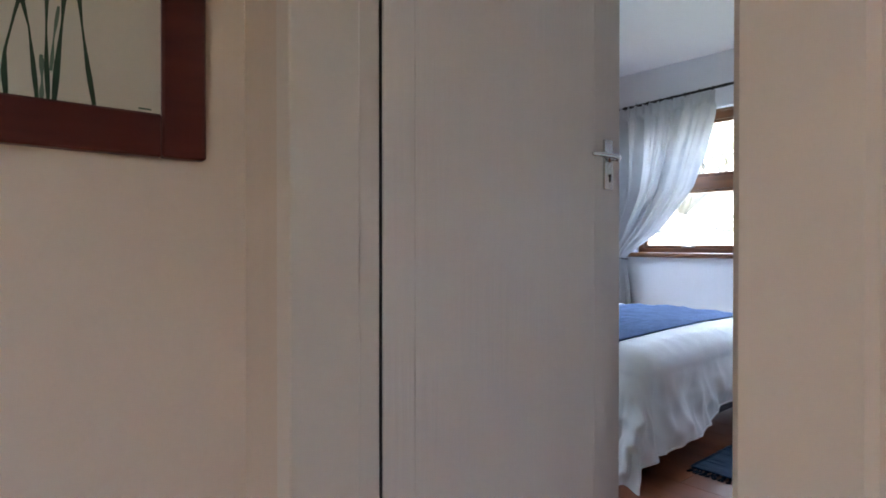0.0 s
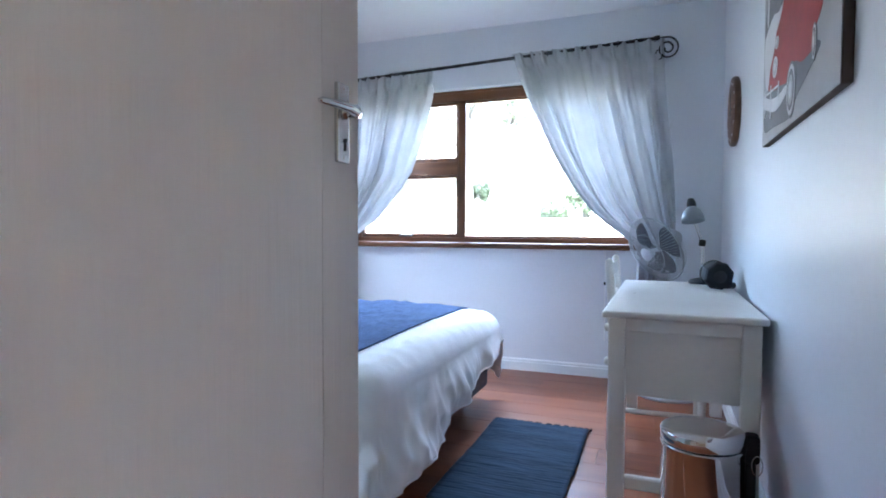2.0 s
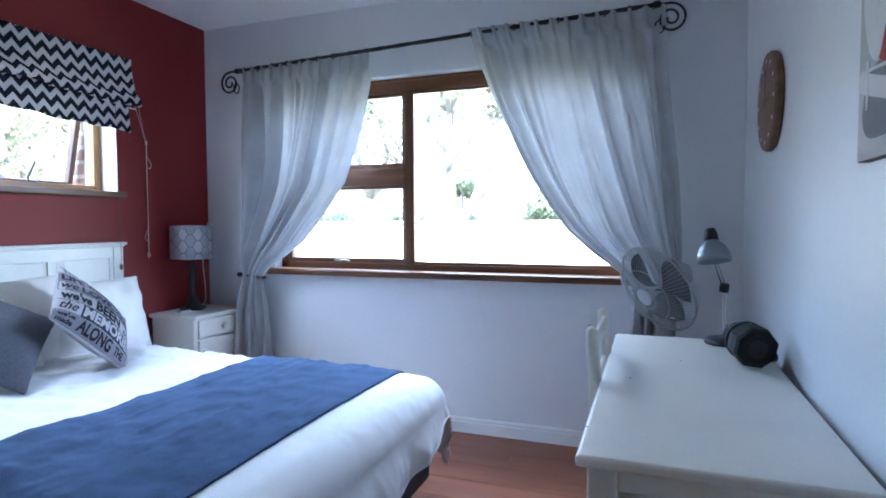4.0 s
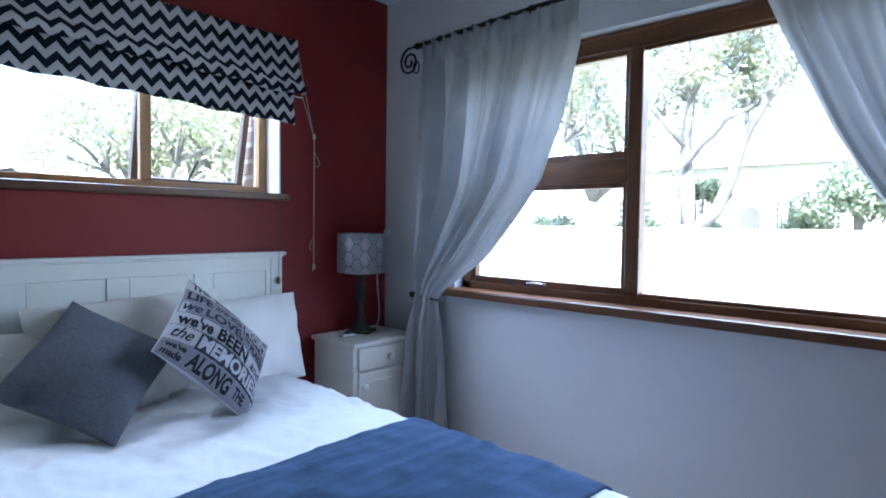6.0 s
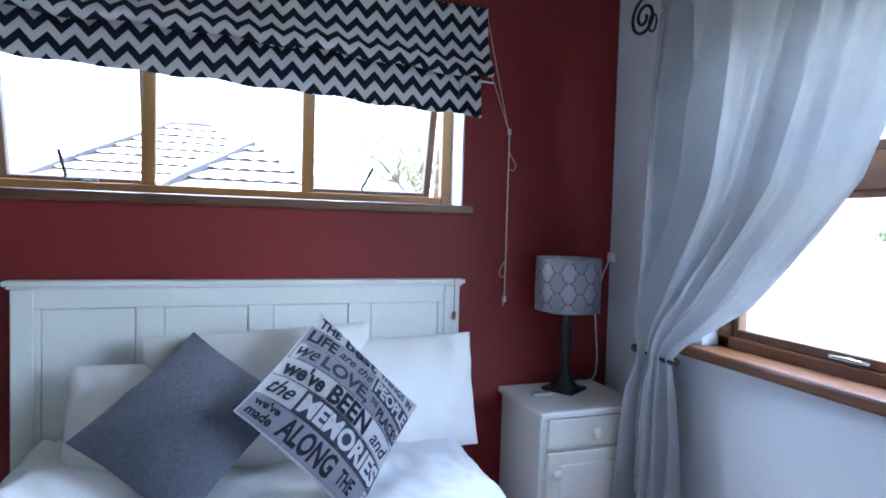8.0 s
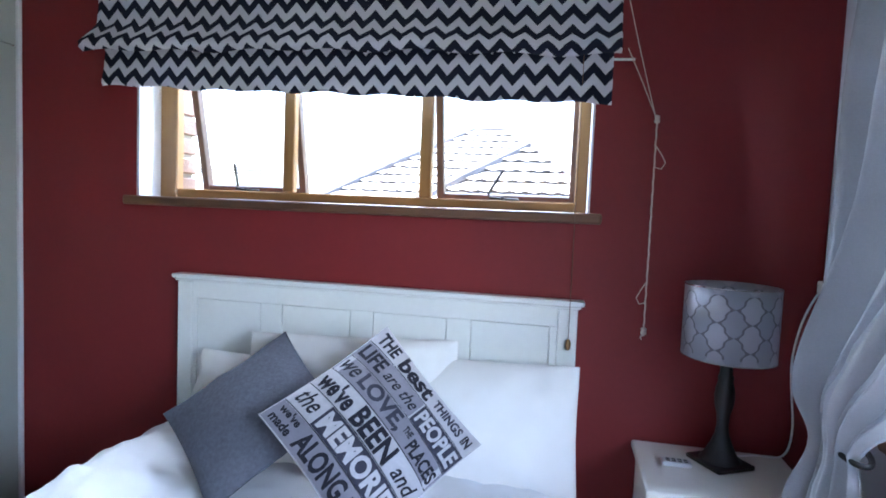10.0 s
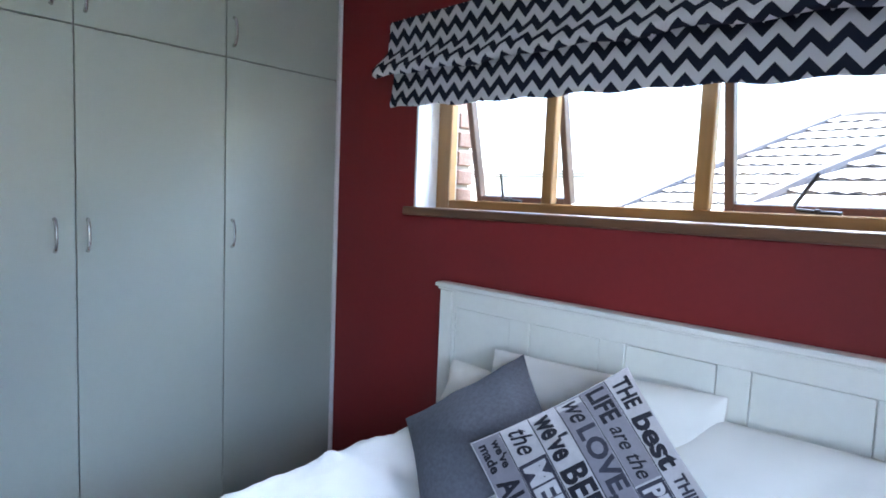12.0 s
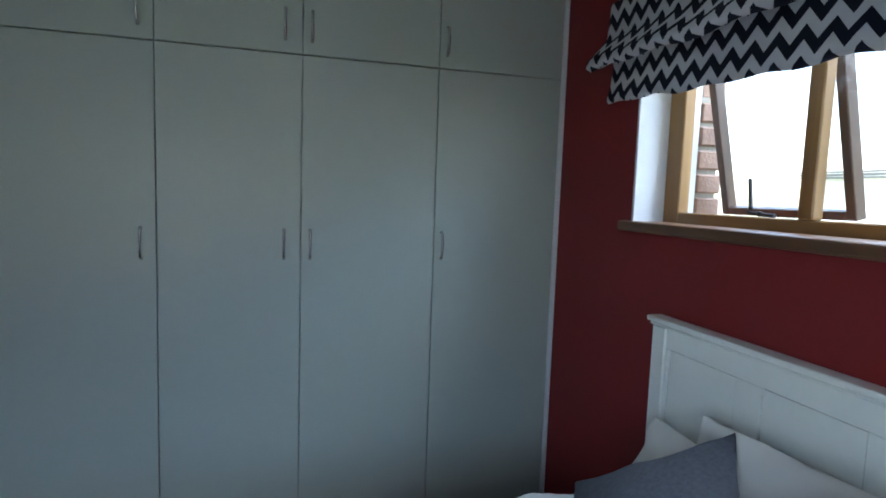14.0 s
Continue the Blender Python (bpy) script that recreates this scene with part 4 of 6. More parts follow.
def roman_blind():
    r = thing("roman_blind", (3.17, 3.6, 1.8), "black and white chevron roman blind, half raised in folds", "blind")
    bm = bmesh.new()
    uv = bm.loops.layers.uv.new("UVMap")
    n = 120
    cols = []
    for i in range(n + 1):
        k = i / n
        sag = 0.010 * noise.noise((k * 5, 0.2, 0)) + 0.006 * math.sin(k * 40)
        zf = 1.972 - 0.045 * k + sag + 0.012 * math.sin(math.pi * k)
        zb = 1.851 - 0.070 * k + 0.012 * noise.noise((k * 7, 3.2, 0)) + 0.004 * math.sin(k * 55)
        ripple = 0.006 * noise.noise((k * 9, 5.0, 0))
        prof = [(3.590, 2.205), (3.588, 2.15), (3.582 + ripple, 2.08), (3.556 + ripple, zf + 0.07), (3.515 + ripple, zf + 0.025), (3.512 + ripple, zf), (3.530, zf - 0.010),
                (3.585, zf + 0.018), (3.602, zf + 0.045), (3.602, zf + 0.010), (3.596 + ripple, zf - 0.05), (3.588 - ripple, zb + 0.04), (3.584 - ripple, zb + 0.012), (3.590, zb), (3.604, zb + 0.004), (3.610, zb + 0.03)]
        x0, x1 = 2.195, 4.126
        length, last, col = 0.0, None, []
        for q, (y, z) in enumerate(prof):
            inset = 0.0 if q < 7 else 0.018
            bulge = -0.022 * math.exp(-((z - zf - 0.03) / 0.05) ** 2) if q < 7 else 0
            x = x0 + inset + bulge + (x1 - x0 - 2 * inset - bulge) * k
            if last:
                length += math.hypot(y - last[0], z - last[1])
            last = (y, z)
            col.append((bm.verts.new((x, y, z)), x, length))
        cols.append(col)
    for i in range(n):
        for q in range(len(cols[0]) - 1):
            c = (cols[i][q], cols[i + 1][q], cols[i + 1][q + 1], cols[i][q + 1])
            f = bm.faces.new([a[0] for a in c])
            for l, a in zip(f.loops, c):
                l[uv].uv = (a[1], 5.0 - a[2])
    ob = part("blind_cloth", bm, chevron_mat(), r, "", True)
    thicken(ob, 0.002, 1.0)
    part("batten", box(2.215, 3.592, 2.16, 4.125, NORTH, 2.20, 0.002), M_SKIRT, r)
    for i in range(16):
        x = 2.28 + i * 0.12
        part("upholstery_tack", lathe([(0, 0), (0.005, 0), (0.003, 0.003), (0, 0.004)], (x, 3.588, 2.199), (0, -1, 0), 8), M_SATIN, r)
    part("blind_rod", tube([(2.3, 3.622, 1.955), (4.175, 3.622, 1.930)], 0.004, 8), M_SKIRT, r)
    c = tube([(4.13, 3.60, 2.17), (4.19, 3.615, 1.95), (4.245, 3.63, 1.765), (4.255, 3.632, 1.742)], 0.0016, 6)
    c = tube([(4.15, 3.60, 1.96), (4.205, 3.62, 1.85), (4.253, 3.634, 1.745)], 0.0016, 6, c)
    pts = [(4.255 + 0.0008 * math.sin(k * 1.7), 3.632 + 0.001 * math.cos(k * 1.7), 1.742 - 0.69 * k / 60) for k in range(61)]
    c = tube(pts, 0.0028, 6, c)
    for z0, s in ((1.66, 0.022), (1.22, -0.020)):
        c = tube([(4.255, 3.63, z0), (4.255 + s * 0.9, 3.628, z0 - 0.03), (4.255 + s * 1.5, 3.628, z0 - 0.055), (4.255 + s, 3.63, z0 - 0.075), (4.255, 3.63, z0 - 0.07)], 0.0016, 6, c)
    for z, q in ((1.742, 0.009), (1.055, 0.010)):
        c = lathe([(0, -0.016), (q, -0.008), (q * 0.8, 0.004), (q, 0.010), (0, 0.016)], (4.255, 3.632, z), n=8, bm=c)
    part("pull_cord", tube([(4.255, 3.63, 1.05), (4.245, 3.628, 1.035), (4.25, 3.628, 1.028)], 0.002, 6, c), M_CORD, r, "knotted cream pull cord", True)
    part("thin_cord", tube([(4.015, 3.592, 1.95), (4.015, 3.590, 1.43), (4.015, 3.580, 1.16), (4.015, 3.582, 1.02)], 0.0013, 6), M_SILLN, r, "thin brown cord")
    part("acorn", lathe([(0, -0.02), (0.006, -0.018), (0.009, -0.004), (0.008, 0.008), (0.004, 0.016), (0, 0.018)], (4.015, 3.582, 1.002), n=12), M_PINEV, r, "small wooden acorn toggle", True)


roman_blind()
w = single("curtain_wand", lathe([(0, 0), (0.004, 0), (0.004, 0.66), (0, 0.66)], (4.765, 1.031, 0.265), n=8), M_SKIRT, "thin grey curtain wand hanging against the wall", "curtain wand")
part("joint", lathe([(0, -0.012), (0.007, -0.010), (0.007, 0.010), (0, 0.012)], (4.764, 1.031, 0.675), n=10), M_BLACKPL, w, "black plastic joint")


# ---- bedside table, lamp, remote ----
def knob(c, axis, r=0.016):
    return lathe([(0, 0), (0.008, 0), (0.007, 0.008), (r, 0.016), (r, 0.024), (r * 0.7, 0.031), (0, 0.033)], c, axis, 18)


def nightstand():
    t = thing("nightstand", (4.45, 3.46, 0), "white painted bedside table with a drawer and cupboard door", "bedside table")
    part("body", box(4.254, 3.292, 0.03, 4.676, 3.622, 0.668, 0.003), M_WPAINT, t)
    part("plinth", box(4.268, 3.305, 0, 4.662, 3.615, 0.03), M_WPAINT, t)
    part("tabletop", box(4.238, 3.262, 0.668, 4.692, 3.632, 0.692, 0.007, seg=2), M_WPAINT, t)
    d = part("drawer_front", box(4.280, 3.276, 0.548, 4.652, 3.292, 0.660, 0.005, seg=2), M_WPAINT, t)
    part("knob", knob((4.474, 3.276, 0.602), (0, -1, 0), 0.020), M_WPAINT, d, "", True)
    d = part("door", box(4.280, 3.276, 0.05, 4.652, 3.292, 0.536, 0.005, seg=2), M_WPAINT, t)
    part("door_panel", box(4.330, 3.272, 0.10, 4.602, 3.277, 0.490, 0.004), M_WPAINT, d)
    part("knob", knob((4.306, 3.276, 0.469), (0, -1, 0), 0.020), M_WPAINT, d, "", True)


nightstand()


def shade_mat():
    m = bpy.data.materials.new("silver_lattice_shade")
    m.use_nodes = True
    nt = m.node_tree
    b = nt.nodes["Principled BSDF"]
    tc = nt.nodes.new("ShaderNodeUVMap")
    sp = nt.nodes.new("ShaderNodeSeparateXYZ")
    nt.links.new(tc.outputs[0], sp.inputs[0])

    def mth(op, a, c=None):
        n = nt.nodes.new("ShaderNodeMath")
        n.operation = op
        for i, v in enumerate((a, c)):
            if v is None:
                continue
            if isinstance(v, (int, float)):
                n.inputs[i].default_value = v
            else:
                nt.links.new(v, n.inputs[i])
        return n.outputs[0]

    f = mth("ADD", mth("COSINE", mth("MULTIPLY", sp.outputs[0], 2 * math.pi * 9)), mth("MULTIPLY", mth("COSINE", mth("MULTIPLY", sp.outputs[1], 2 * math.pi * 2.7)), 0.60))
    f = mth("ADD", f, mth("MULTIPLY", mth("COSINE", mth("MULTIPLY", sp.outputs[1], 2 * math.pi * 8.1)), 0.20))
    line = mth("LESS_THAN", mth("ABSOLUTE", f), 0.20)
    line = mth("MULTIPLY", line, mth("LESS_THAN", mth("ABSOLUTE", mth("SUBTRACT", sp.outputs[1], 0.5)), 0.42))
    inner = mth("GREATER_THAN", f, 0.24)
    mx = nt.nodes.new("ShaderNodeMix")
    mx.data_type = "RGBA"
    mx.inputs["A"].default_value, mx.inputs["B"].default_value = (0.36, 0.37, 0.42, 1), (0.46, 0.46, 0.50, 1)
    nt.links.new(inner, mx.inputs["Factor"])
    m2 = nt.nodes.new("ShaderNodeMix")
    m2.data_type = "RGBA"
    m2.inputs["B"].default_value = (0.19, 0.185, 0.205, 1)
    nt.links.new(line, m2.inputs["Factor"])
    nt.links.new(mx.outputs["Result"], m2.inputs["A"])
    nt.links.new(m2.outputs["Result"], b.inputs["Base Color"])
    b.inputs["Roughness"].default_value, b.inputs["Metallic"].default_value = 0.42, 0.35
    return m


def table_lamp():
    cx, cy = 4.482, 3.513
    l = thing("table_lamp", (cx, cy, 0.692), "table lamp with a silver lattice drum shade and black turned base", "table lamp")
    b = box(cx - 0.068, cy - 0.068, 0.692, cx + 0.068, cy + 0.068, 0.706, 0.003)
    bmesh.ops.rotate(b, cent=(cx, cy, 0), matrix=Matrix.Rotation(radians(30), 3, "Z"), verts=b.verts)
    part("lamp_base", b, M_DARKWOOD, l)
    prof = [(0.060, 0.706), (0.045, 0.726), (0.031, 0.755), (0.020, 0.785), (0.0165, 0.815), (0.019, 0.845), (0.0265, 0.875), (0.0285, 0.90), (0.026, 0.925), (0.0205, 0.948), (0.0225, 0.958), (0.018, 0.97), (0.0165, 0.995), (0.020, 1.015), (0.016, 1.03), (0.016, 1.05), (0, 1.05)]
    part("lamp_column", lathe([(r, z) for r, z in prof], (cx, cy, 0), n=4 * 5), M_DARKWOOD, l, "black turned wood column", True)
    bm = bmesh.new()
    uv = bm.loops.layers.uv.new("UVMap")
    n = 64
    g = [[bm.verts.new((cx + r * math.cos(2 * math.pi * i / n), cy + r * math.sin(2 * math.pi * i / n), z)) for i in range(n)] for z, r in ((1.021, 0.131), (1.236, 0.131))]
    for i in range(n):
        f = bm.faces.new((g[0][i], g[0][(i + 1) % n], g[1][(i + 1) % n], g[1][i]))
        for lp, c in zip(f.loops, ((i / n, 0), ((i + 1) / n, 0), ((i + 1) / n, 1), (i / n, 1))):
            lp[uv].uv = c
    s = part("shade", bm, shade_mat(), l, "silver grey drum shade with lattice pattern", True)
    thicken(s, 0.002)
    for z, r in ((1.022, 0.1315), (1.235, 0.1315)):
        part("shade_rim", tube([(cx + r * math.cos(2 * math.pi * i / 40), cy + r * math.sin(2 * math.pi * i / 40), z) for i in range(40)], 0.0018, 6, closed=True), M_SATIN, s)
    bl = lathe([(0, 1.049), (0.012, 1.049), (0.013, 1.074), (0.026, 1.109), (0.03, 1.134), (0.022, 1.159), (0, 1.169)], (cx, cy, 0), n=16)
    part("bulb", bl, M_SKIRT, l, "white bulb inside the shade", True)
    w = tube(smooth_path([(cx + 0.05, cy + 0.05, 0.70), (cx + 0.12, cy + 0.085, 0.698), (4.69, 3.615, 0.70), (4.716, 3.628, 0.78), (4.706, 3.63, 0.90), (4.700, 3.63, 1.0), (4.714, 3.63, 1.10), (4.738, 3.625, 1.18), (4.764, 3.62, 1.235)], 6), 0.0035, 8)
    part("flex", w, M_SKIRT, l, "white lamp flex up the corner", True)


table_lamp()
p = box(4.755, 3.60, 1.215, EAST, 3.64, 1.255, 0.004)
single("wall_plug", p, M_SKIRT, "small white plug in the corner of the wall", "plug")


def remote(c):
    r = thing("remote_control", c, "small silver remote control on the bedside table", "remote control")
    b = box(c[0] - 0.042, c[1] - 0.019, c[2], c[0] + 0.042, c[1] + 0.019, c[2] + 0.014, 0.005, seg=2)
    part("case", b, mat("silver_plastic", (0.62, 0.62, 0.63), 0.35), r)
    for i in range(4):
        for j in range(2):
            part("button", box(c[0] - 0.03 + i * 0.017, c[1] - 0.010 + j * 0.014, c[2] + 0.014, c[0] - 0.019 + i * 0.017, c[1] - 0.003 + j * 0.014, c[2] + 0.0155, 0.0006), M_BLACKPL, r)


remote((4.348, 3.46, 0.6925))


# ---- desk ----
def desk():
    d = thing("desk", (3.5, 0.66, 0), "white painted wooden desk with drawers, standing against the wall", "desk")
    X0, X1, Y0, Y1 = 2.812, 4.172, 0.325, 0.840
    part("desktop", box(2.790, 0.305, 0.728, 4.198, 0.863, 0.755, 0.009, seg=3), M_WPAINT, d, "worn white painted desktop")
    for x in (X0, X1 - 0.062):
        for y in (Y0, Y1 - 0.062):
            part("leg", box(x, y, 0, x + 0.062, y + 0.062, 0.728, 0.004), M_WPAINT, d)
    for x in (X0, X1 - 0.05):
        part("top_rail", box(x + 0.006, Y0 + 0.062, 0.678, x + 0.05, Y1 - 0.062, 0.728, 0.002), M_WPAINT, d)
        part("end_panel", box(x + 0.034, Y0 + 0.062, 0.430, x + 0.048, Y1 - 0.062, 0.678, 0.001), M_WPAINT, d)
        part("foot_rail", box(x + 0.010, Y0 + 0.062, 0.075, x + 0.042, Y1 - 0.062, 0.125, 0.006), M_WPAINT, d)
    part("back_panel", box(X0 + 0.062, Y0 + 0.008, 0.430, X1 - 0.062, Y0 + 0.024, 0.728), M_WPAINT, d)
    for z0, z1 in ((0.585, 0.715), (0.440, 0.575)):
        for a, b in ((X0 + 0.065, X0 + 0.42), (X1 - 0.42, X1 - 0.065)):
            f = part("drawer_front", box(a, Y1 - 0.022, z0, b, Y1 + 0.004, z1, 0.004), M_WPAINT, d)
            part("knob", knob(((a + b) / 2, Y1 + 0.004, (z0 + z1) / 2), (0, 1, 0), 0.017), M_WPAINT, f, "", True)
    for x in (X0 + 0.425, X1 - 0.441):
        part("pedestal_side", box(x, Y0 + 0.03, 0.430, x + 0.016, Y1 - 0.01, 0.728), M_WPAINT, d)
    part("apron", box(X0 + 0.441, Y1 - 0.03, 0.640, X1 - 0.441, Y1 - 0.012, 0.728), M_WPAINT, d)
    for x, y in ((3.46, 0.775), (2.97, 0.858), (3.75, 0.615)):
        part("paint_chip", lathe([(0, 0), (0.004, 0), (0.003, 0.0006), (0, 0.0007)], (x, y, 0.7549), n=7), M_SILLN, d)


desk()


def chair():
    c = thing("chair", (3.635, 0.675, 0), "white painted wooden chair pushed under the desk", "chair")
    for x in (3.397, 3.813):
        part("back_post", tube([(x, 0.876, 0), (x, 0.866, 0.45), (x, 0.876, 0.75), (x, 0.887, 0.865), (x, 0.889, 0.912), (x, 0.890, 0.922)], [0.017, 0.020, 0.020, 0.020, 0.017, 0.006], 14), M_WPAINT, c, "", True)
        part("leg", tube([(x + (0.02 if x < 3.6 else -0.02), 0.475, 0), (x + (0.02 if x < 3.6 else -0.02), 0.475, 0.43)], [0.015, 0.020], 12), M_WPAINT, c, "", True)
        part("side_stretcher", tube([(x, 0.866, 0.20), (x + (0.02 if x < 3.6 else -0.02), 0.475, 0.20)], 0.011, 10), M_WPAINT, c)
    part("seat", box(3.385, 0.45, 0.425, 3.825, 0.876, 0.452, 0.010, seg=2), M_WPAINT, c)
    for z, h in ((0.835, 0.060), (0.70, 0.045), (0.57, 0.045)):
        part("back_slat", box(3.41, 0.873, z, 3.80, 0.889, z + h, 0.004), M_WPAINT, c)
    part("front_stretcher", tube([(3.417, 0.475, 0.26), (3.793, 0.475, 0.26)], 0.012, 10), M_WPAINT, c)
    part("rear_stretcher", tube([(3.397, 0.871, 0.30), (3.813, 0.871, 0.30)], 0.012, 10), M_WPAINT, c)


chair()


def fan():
    hub = Vector((4.343, 0.751, 0.899))
    nrm = Vector((-0.617, 0.662, -0.424)).normalized()
    side = nrm.cross(Vector((0, 0, 1))).normalized()
    up = side.cross(nrm)
    R = 0.216
    white = mat("white_fan_plastic", (0.50, 0.51, 0.55), 0.4)
    wire = mat("fan_wire", (0.36, 0.38, 0.39), 0.3, 0.4)
    clear = mat("smoky_fan_blade", (0.10, 0.11, 0.125), 0.2, trans=0.3)
    f = thing("pedestal_fan", (4.30, 0.72, 0), "white pedestal fan with a wire guard behind the desk", "fan")
    C = hub - nrm * 0.085

    def at(r, a, d):
        return C + (side * math.cos(a) + up * math.sin(a)) * r + nrm * d

    g = tube([at(R, 2 * math.pi * k / 60, 0) for k in range(60)], 0.0038, 8, closed=True)
    for r, d in ((0.062, 0.078), (0.130, 0.066)):
        g = tube([at(r, 2 * math.pi * k / 40, d) for k in range(40)], 0.0022, 6, g, True)
    guard = part("front_guard", g, wire, f, "round wire fan guard", True)
    for k in range(72):
        a = 2 * math.pi * k / 72
        g = tube([at(0.040, a, 0.080), at(0.11, a + 0.10, 0.074), at(0.160, a + 0.17, 0.056), at(0.200, a + 0.2, 0.028), at(R, a + 0.22, 0)], 0.0011, 4)
        part("guard_wire", g, wire, guard, "", True)
    g = tube([at(R * 0.99, 2 * math.pi * k / 60, -0.006) for k in range(60)], 0.004, 6, closed=True)
    guard = part("rear_guard", g, wire, f, "", True)
    for k in range(56):
        a = 2 * math.pi * k / 56
        g = tube([at(0.05, a, -0.095), at(0.13, a, -0.090), at(0.188, a, -0.060), at(R, a, -0.004)], 0.0011, 4)
        part("guard_wire", g, wire, guard, "", True)
    part("hub_badge", lathe([(0, 0.012), (0.030, 0.010), (0.042, 0.004), (0.044, 0), (0, 0)], C + nrm * 0.076, nrm, 28), white, f, "round white hub badge", True)
    for k in range(3):
        bm = bmesh.new()
        g = []
        for i in range(9):
            row = []
            for j in range(7):
                t, w = i / 8, j / 6
                a = 2 * math.pi * k / 3 + 0.4 + (w - 0.5) * (1.15 + 0.35 * math.sin(math.pi * t)) + 0.35 * t
                row.append(bm.verts.new(at(0.03 + 0.155 * t, a, -0.025 + 0.035 * (w - 0.5))))
            g.append(row)
        for i in range(8):
            for j in range(6):
                bm.faces.new((g[i][j], g[i + 1][j], g[i + 1][j + 1], g[i][j + 1]))
        thicken(part("fan_blade", bm, clear, f, "smoky translucent fan blade", True), 0.002)
    part("motor_housing", lathe([(0, 0.0), (0.058, 0.0), (0.066, 0.03), (0.060, 0.085), (0.035, 0.115), (0, 0.12)], C - nrm * 0.085, -nrm, 28), white, f, "", True)
    b = C - nrm * 0.13
    part("neck", tube([(b.x, b.y, b.z - 0.02), (b.x, b.y, b.z - 0.10), (b.x + 0.005, b.y, b.z - 0.20)], [0.028, 0.034, 0.026], 16), white, f, "", True)
    part("pole", tube([(b.x + 0.005, b.y, 0.70), (b.x + 0.005, b.y, 0.03)], 0.016, 14), white, f, "", True)
    part("fan_base", lathe([(0, 0), (0.19, 0), (0.19, 0.014), (0.15, 0.028), (0.04, 0.045), (0.03, 0.07), (0, 0.07)], (b.x + 0.005, b.y, 0), n=36), white, f, "", True)
    f.location = (b.x + 0.005, b.y, 0)
    for o in f.children_recursive:
        o.data.transform(Matrix.Translation(ORIGIN[f.name] - f.location))
    ORIGIN[f.name] = Vector(f.location)


fan()


M_LAMPGREY = mat("silver_lamp_paint", (0.26, 0.28, 0.31), 0.35, 0.5)


def desk_lamp():
    z0 = 0.755
    l = thing("desk_lamp", (4.112, 0.435, z0), "chrome desk lamp with a small silver shade and black base", "desk lamp")
    part("lamp_base", lathe([(0, 0), (0.075, 0), (0.078, 0.008), (0.070, 0.022), (0.03, 0.032), (0, 0.034)], (4.112, 0.435, z0), n=32), M_BLACKPL, l, "round black base", True)
    j = (4.075, 0.446, 0.985)
    h = (3.858, 0.514, 1.180)
    for o in (-0.006, 0.006):
        part("lower_arm", tube([(4.105, 0.437 + o, z0 + 0.03), (j[0], j[1] + o, j[2])], 0.003, 8), M_CHROME, l)
        part("upper_arm", tube([(j[0], j[1] + o, j[2]), (h[0] + 0.02, h[1] + o, h[2] - 0.03)], 0.003, 8), M_CHROME, l)
    part("elbow_joint", lathe([(0, -0.018), (0.018, -0.016), (0.020, 0), (0.018, 0.016), (0, 0.018)], j, (0.2, 1, 0.1), 16), M_BLACKPL, l, "black elbow joint", True)
    ax = Vector((-0.25, -0.12, -1)).normalized()
    s = part("shade", lathe([(0.020, 0.0), (0.028, 0.010), (0.044, 0.026), (0.054, 0.050), (0.058, 0.080)], Vector(h) + ax * 0.0, ax, 30), M_LAMPGREY, l, "small brushed silver shade", True)
    thicken(s, 0.002)
    part("shade_cap", lathe([(0, -0.045), (0.016, -0.042), (0.022, -0.025), (0.024, 0.0), (0.018, 0.006), (0, 0.006)], h, ax, 22), M_BLACKPL, s, "black cap", True)


desk_lamp()


def hair_dryer():
    c = Vector((3.738, 0.407, 0.838))
    d = thing("hair_dryer", (c.x, c.y, 0.755), "black hair dryer lying on the desk", "hair dryer")
    ax = Vector((0.96, 0.25, 0.12)).normalized()
    p = [(0, -0.078), (0.050, -0.078), (0.066, -0.074), (0.071, -0.060), (0.070, -0.02), (0.063, 0.02), (0.055, 0.055), (0.046, 0.085), (0.040, 0.10), (0, 0.10)]
    b = part("barrel", lathe(p, c, ax, 8), M_DRYER, d, "faceted black barrel")
    part("barrel_collar", lathe([(0.062, 0.012), (0.067, 0.014), (0.066, 0.026), (0.060, 0.028)], c, ax, 28), M_BLACKPL, b, "", True)
    part("nozzle", lathe([(0, 0.095), (0.037, 0.095), (0.034, 0.115), (0.031, 0.135), (0.026, 0.138), (0, 0.138)], c - Vector((0, 0, 0.006)), (ax + Vector((0, 0, -0.05))).normalized(), 24), M_DRYER, d, "", True)
    part("air_intake", lathe([(0, -0.0795), (0.030, -0.0790), (0.034, -0.076), (0, -0.074)], c, ax, 24), M_IRON, b, "round intake grille", True)
    part("handle", tube([c + Vector((0.03, -0.02, -0.040)), c + Vector((0.06, -0.060, -0.058)), c + Vector((0.09, -0.095, -0.064))], [0.024, 0.021, 0.017], 12), M_DRYER, d, "", True)
    q = ax.cross(Vector((0, 0, 1))).normalized()
    for k in range(4):
        o = c + Vector((0, 0, 0.036)) - q * 0.044 + ax * (0.034 + k * 0.011)
        part("brand_mark", lathe([(0, 0), (0.0035, 0), (0.0035, 0.003), (0, 0.003)], o, (Vector((0, 0, 0.62)) - q * 0.78).normalized(), 8), M_SATIN, b)


M_DRYER = mat("matt_black_plastic", (0.008, 0.008, 0.009), 0.62, var=0.1, spec=0.3)
hair_dryer()


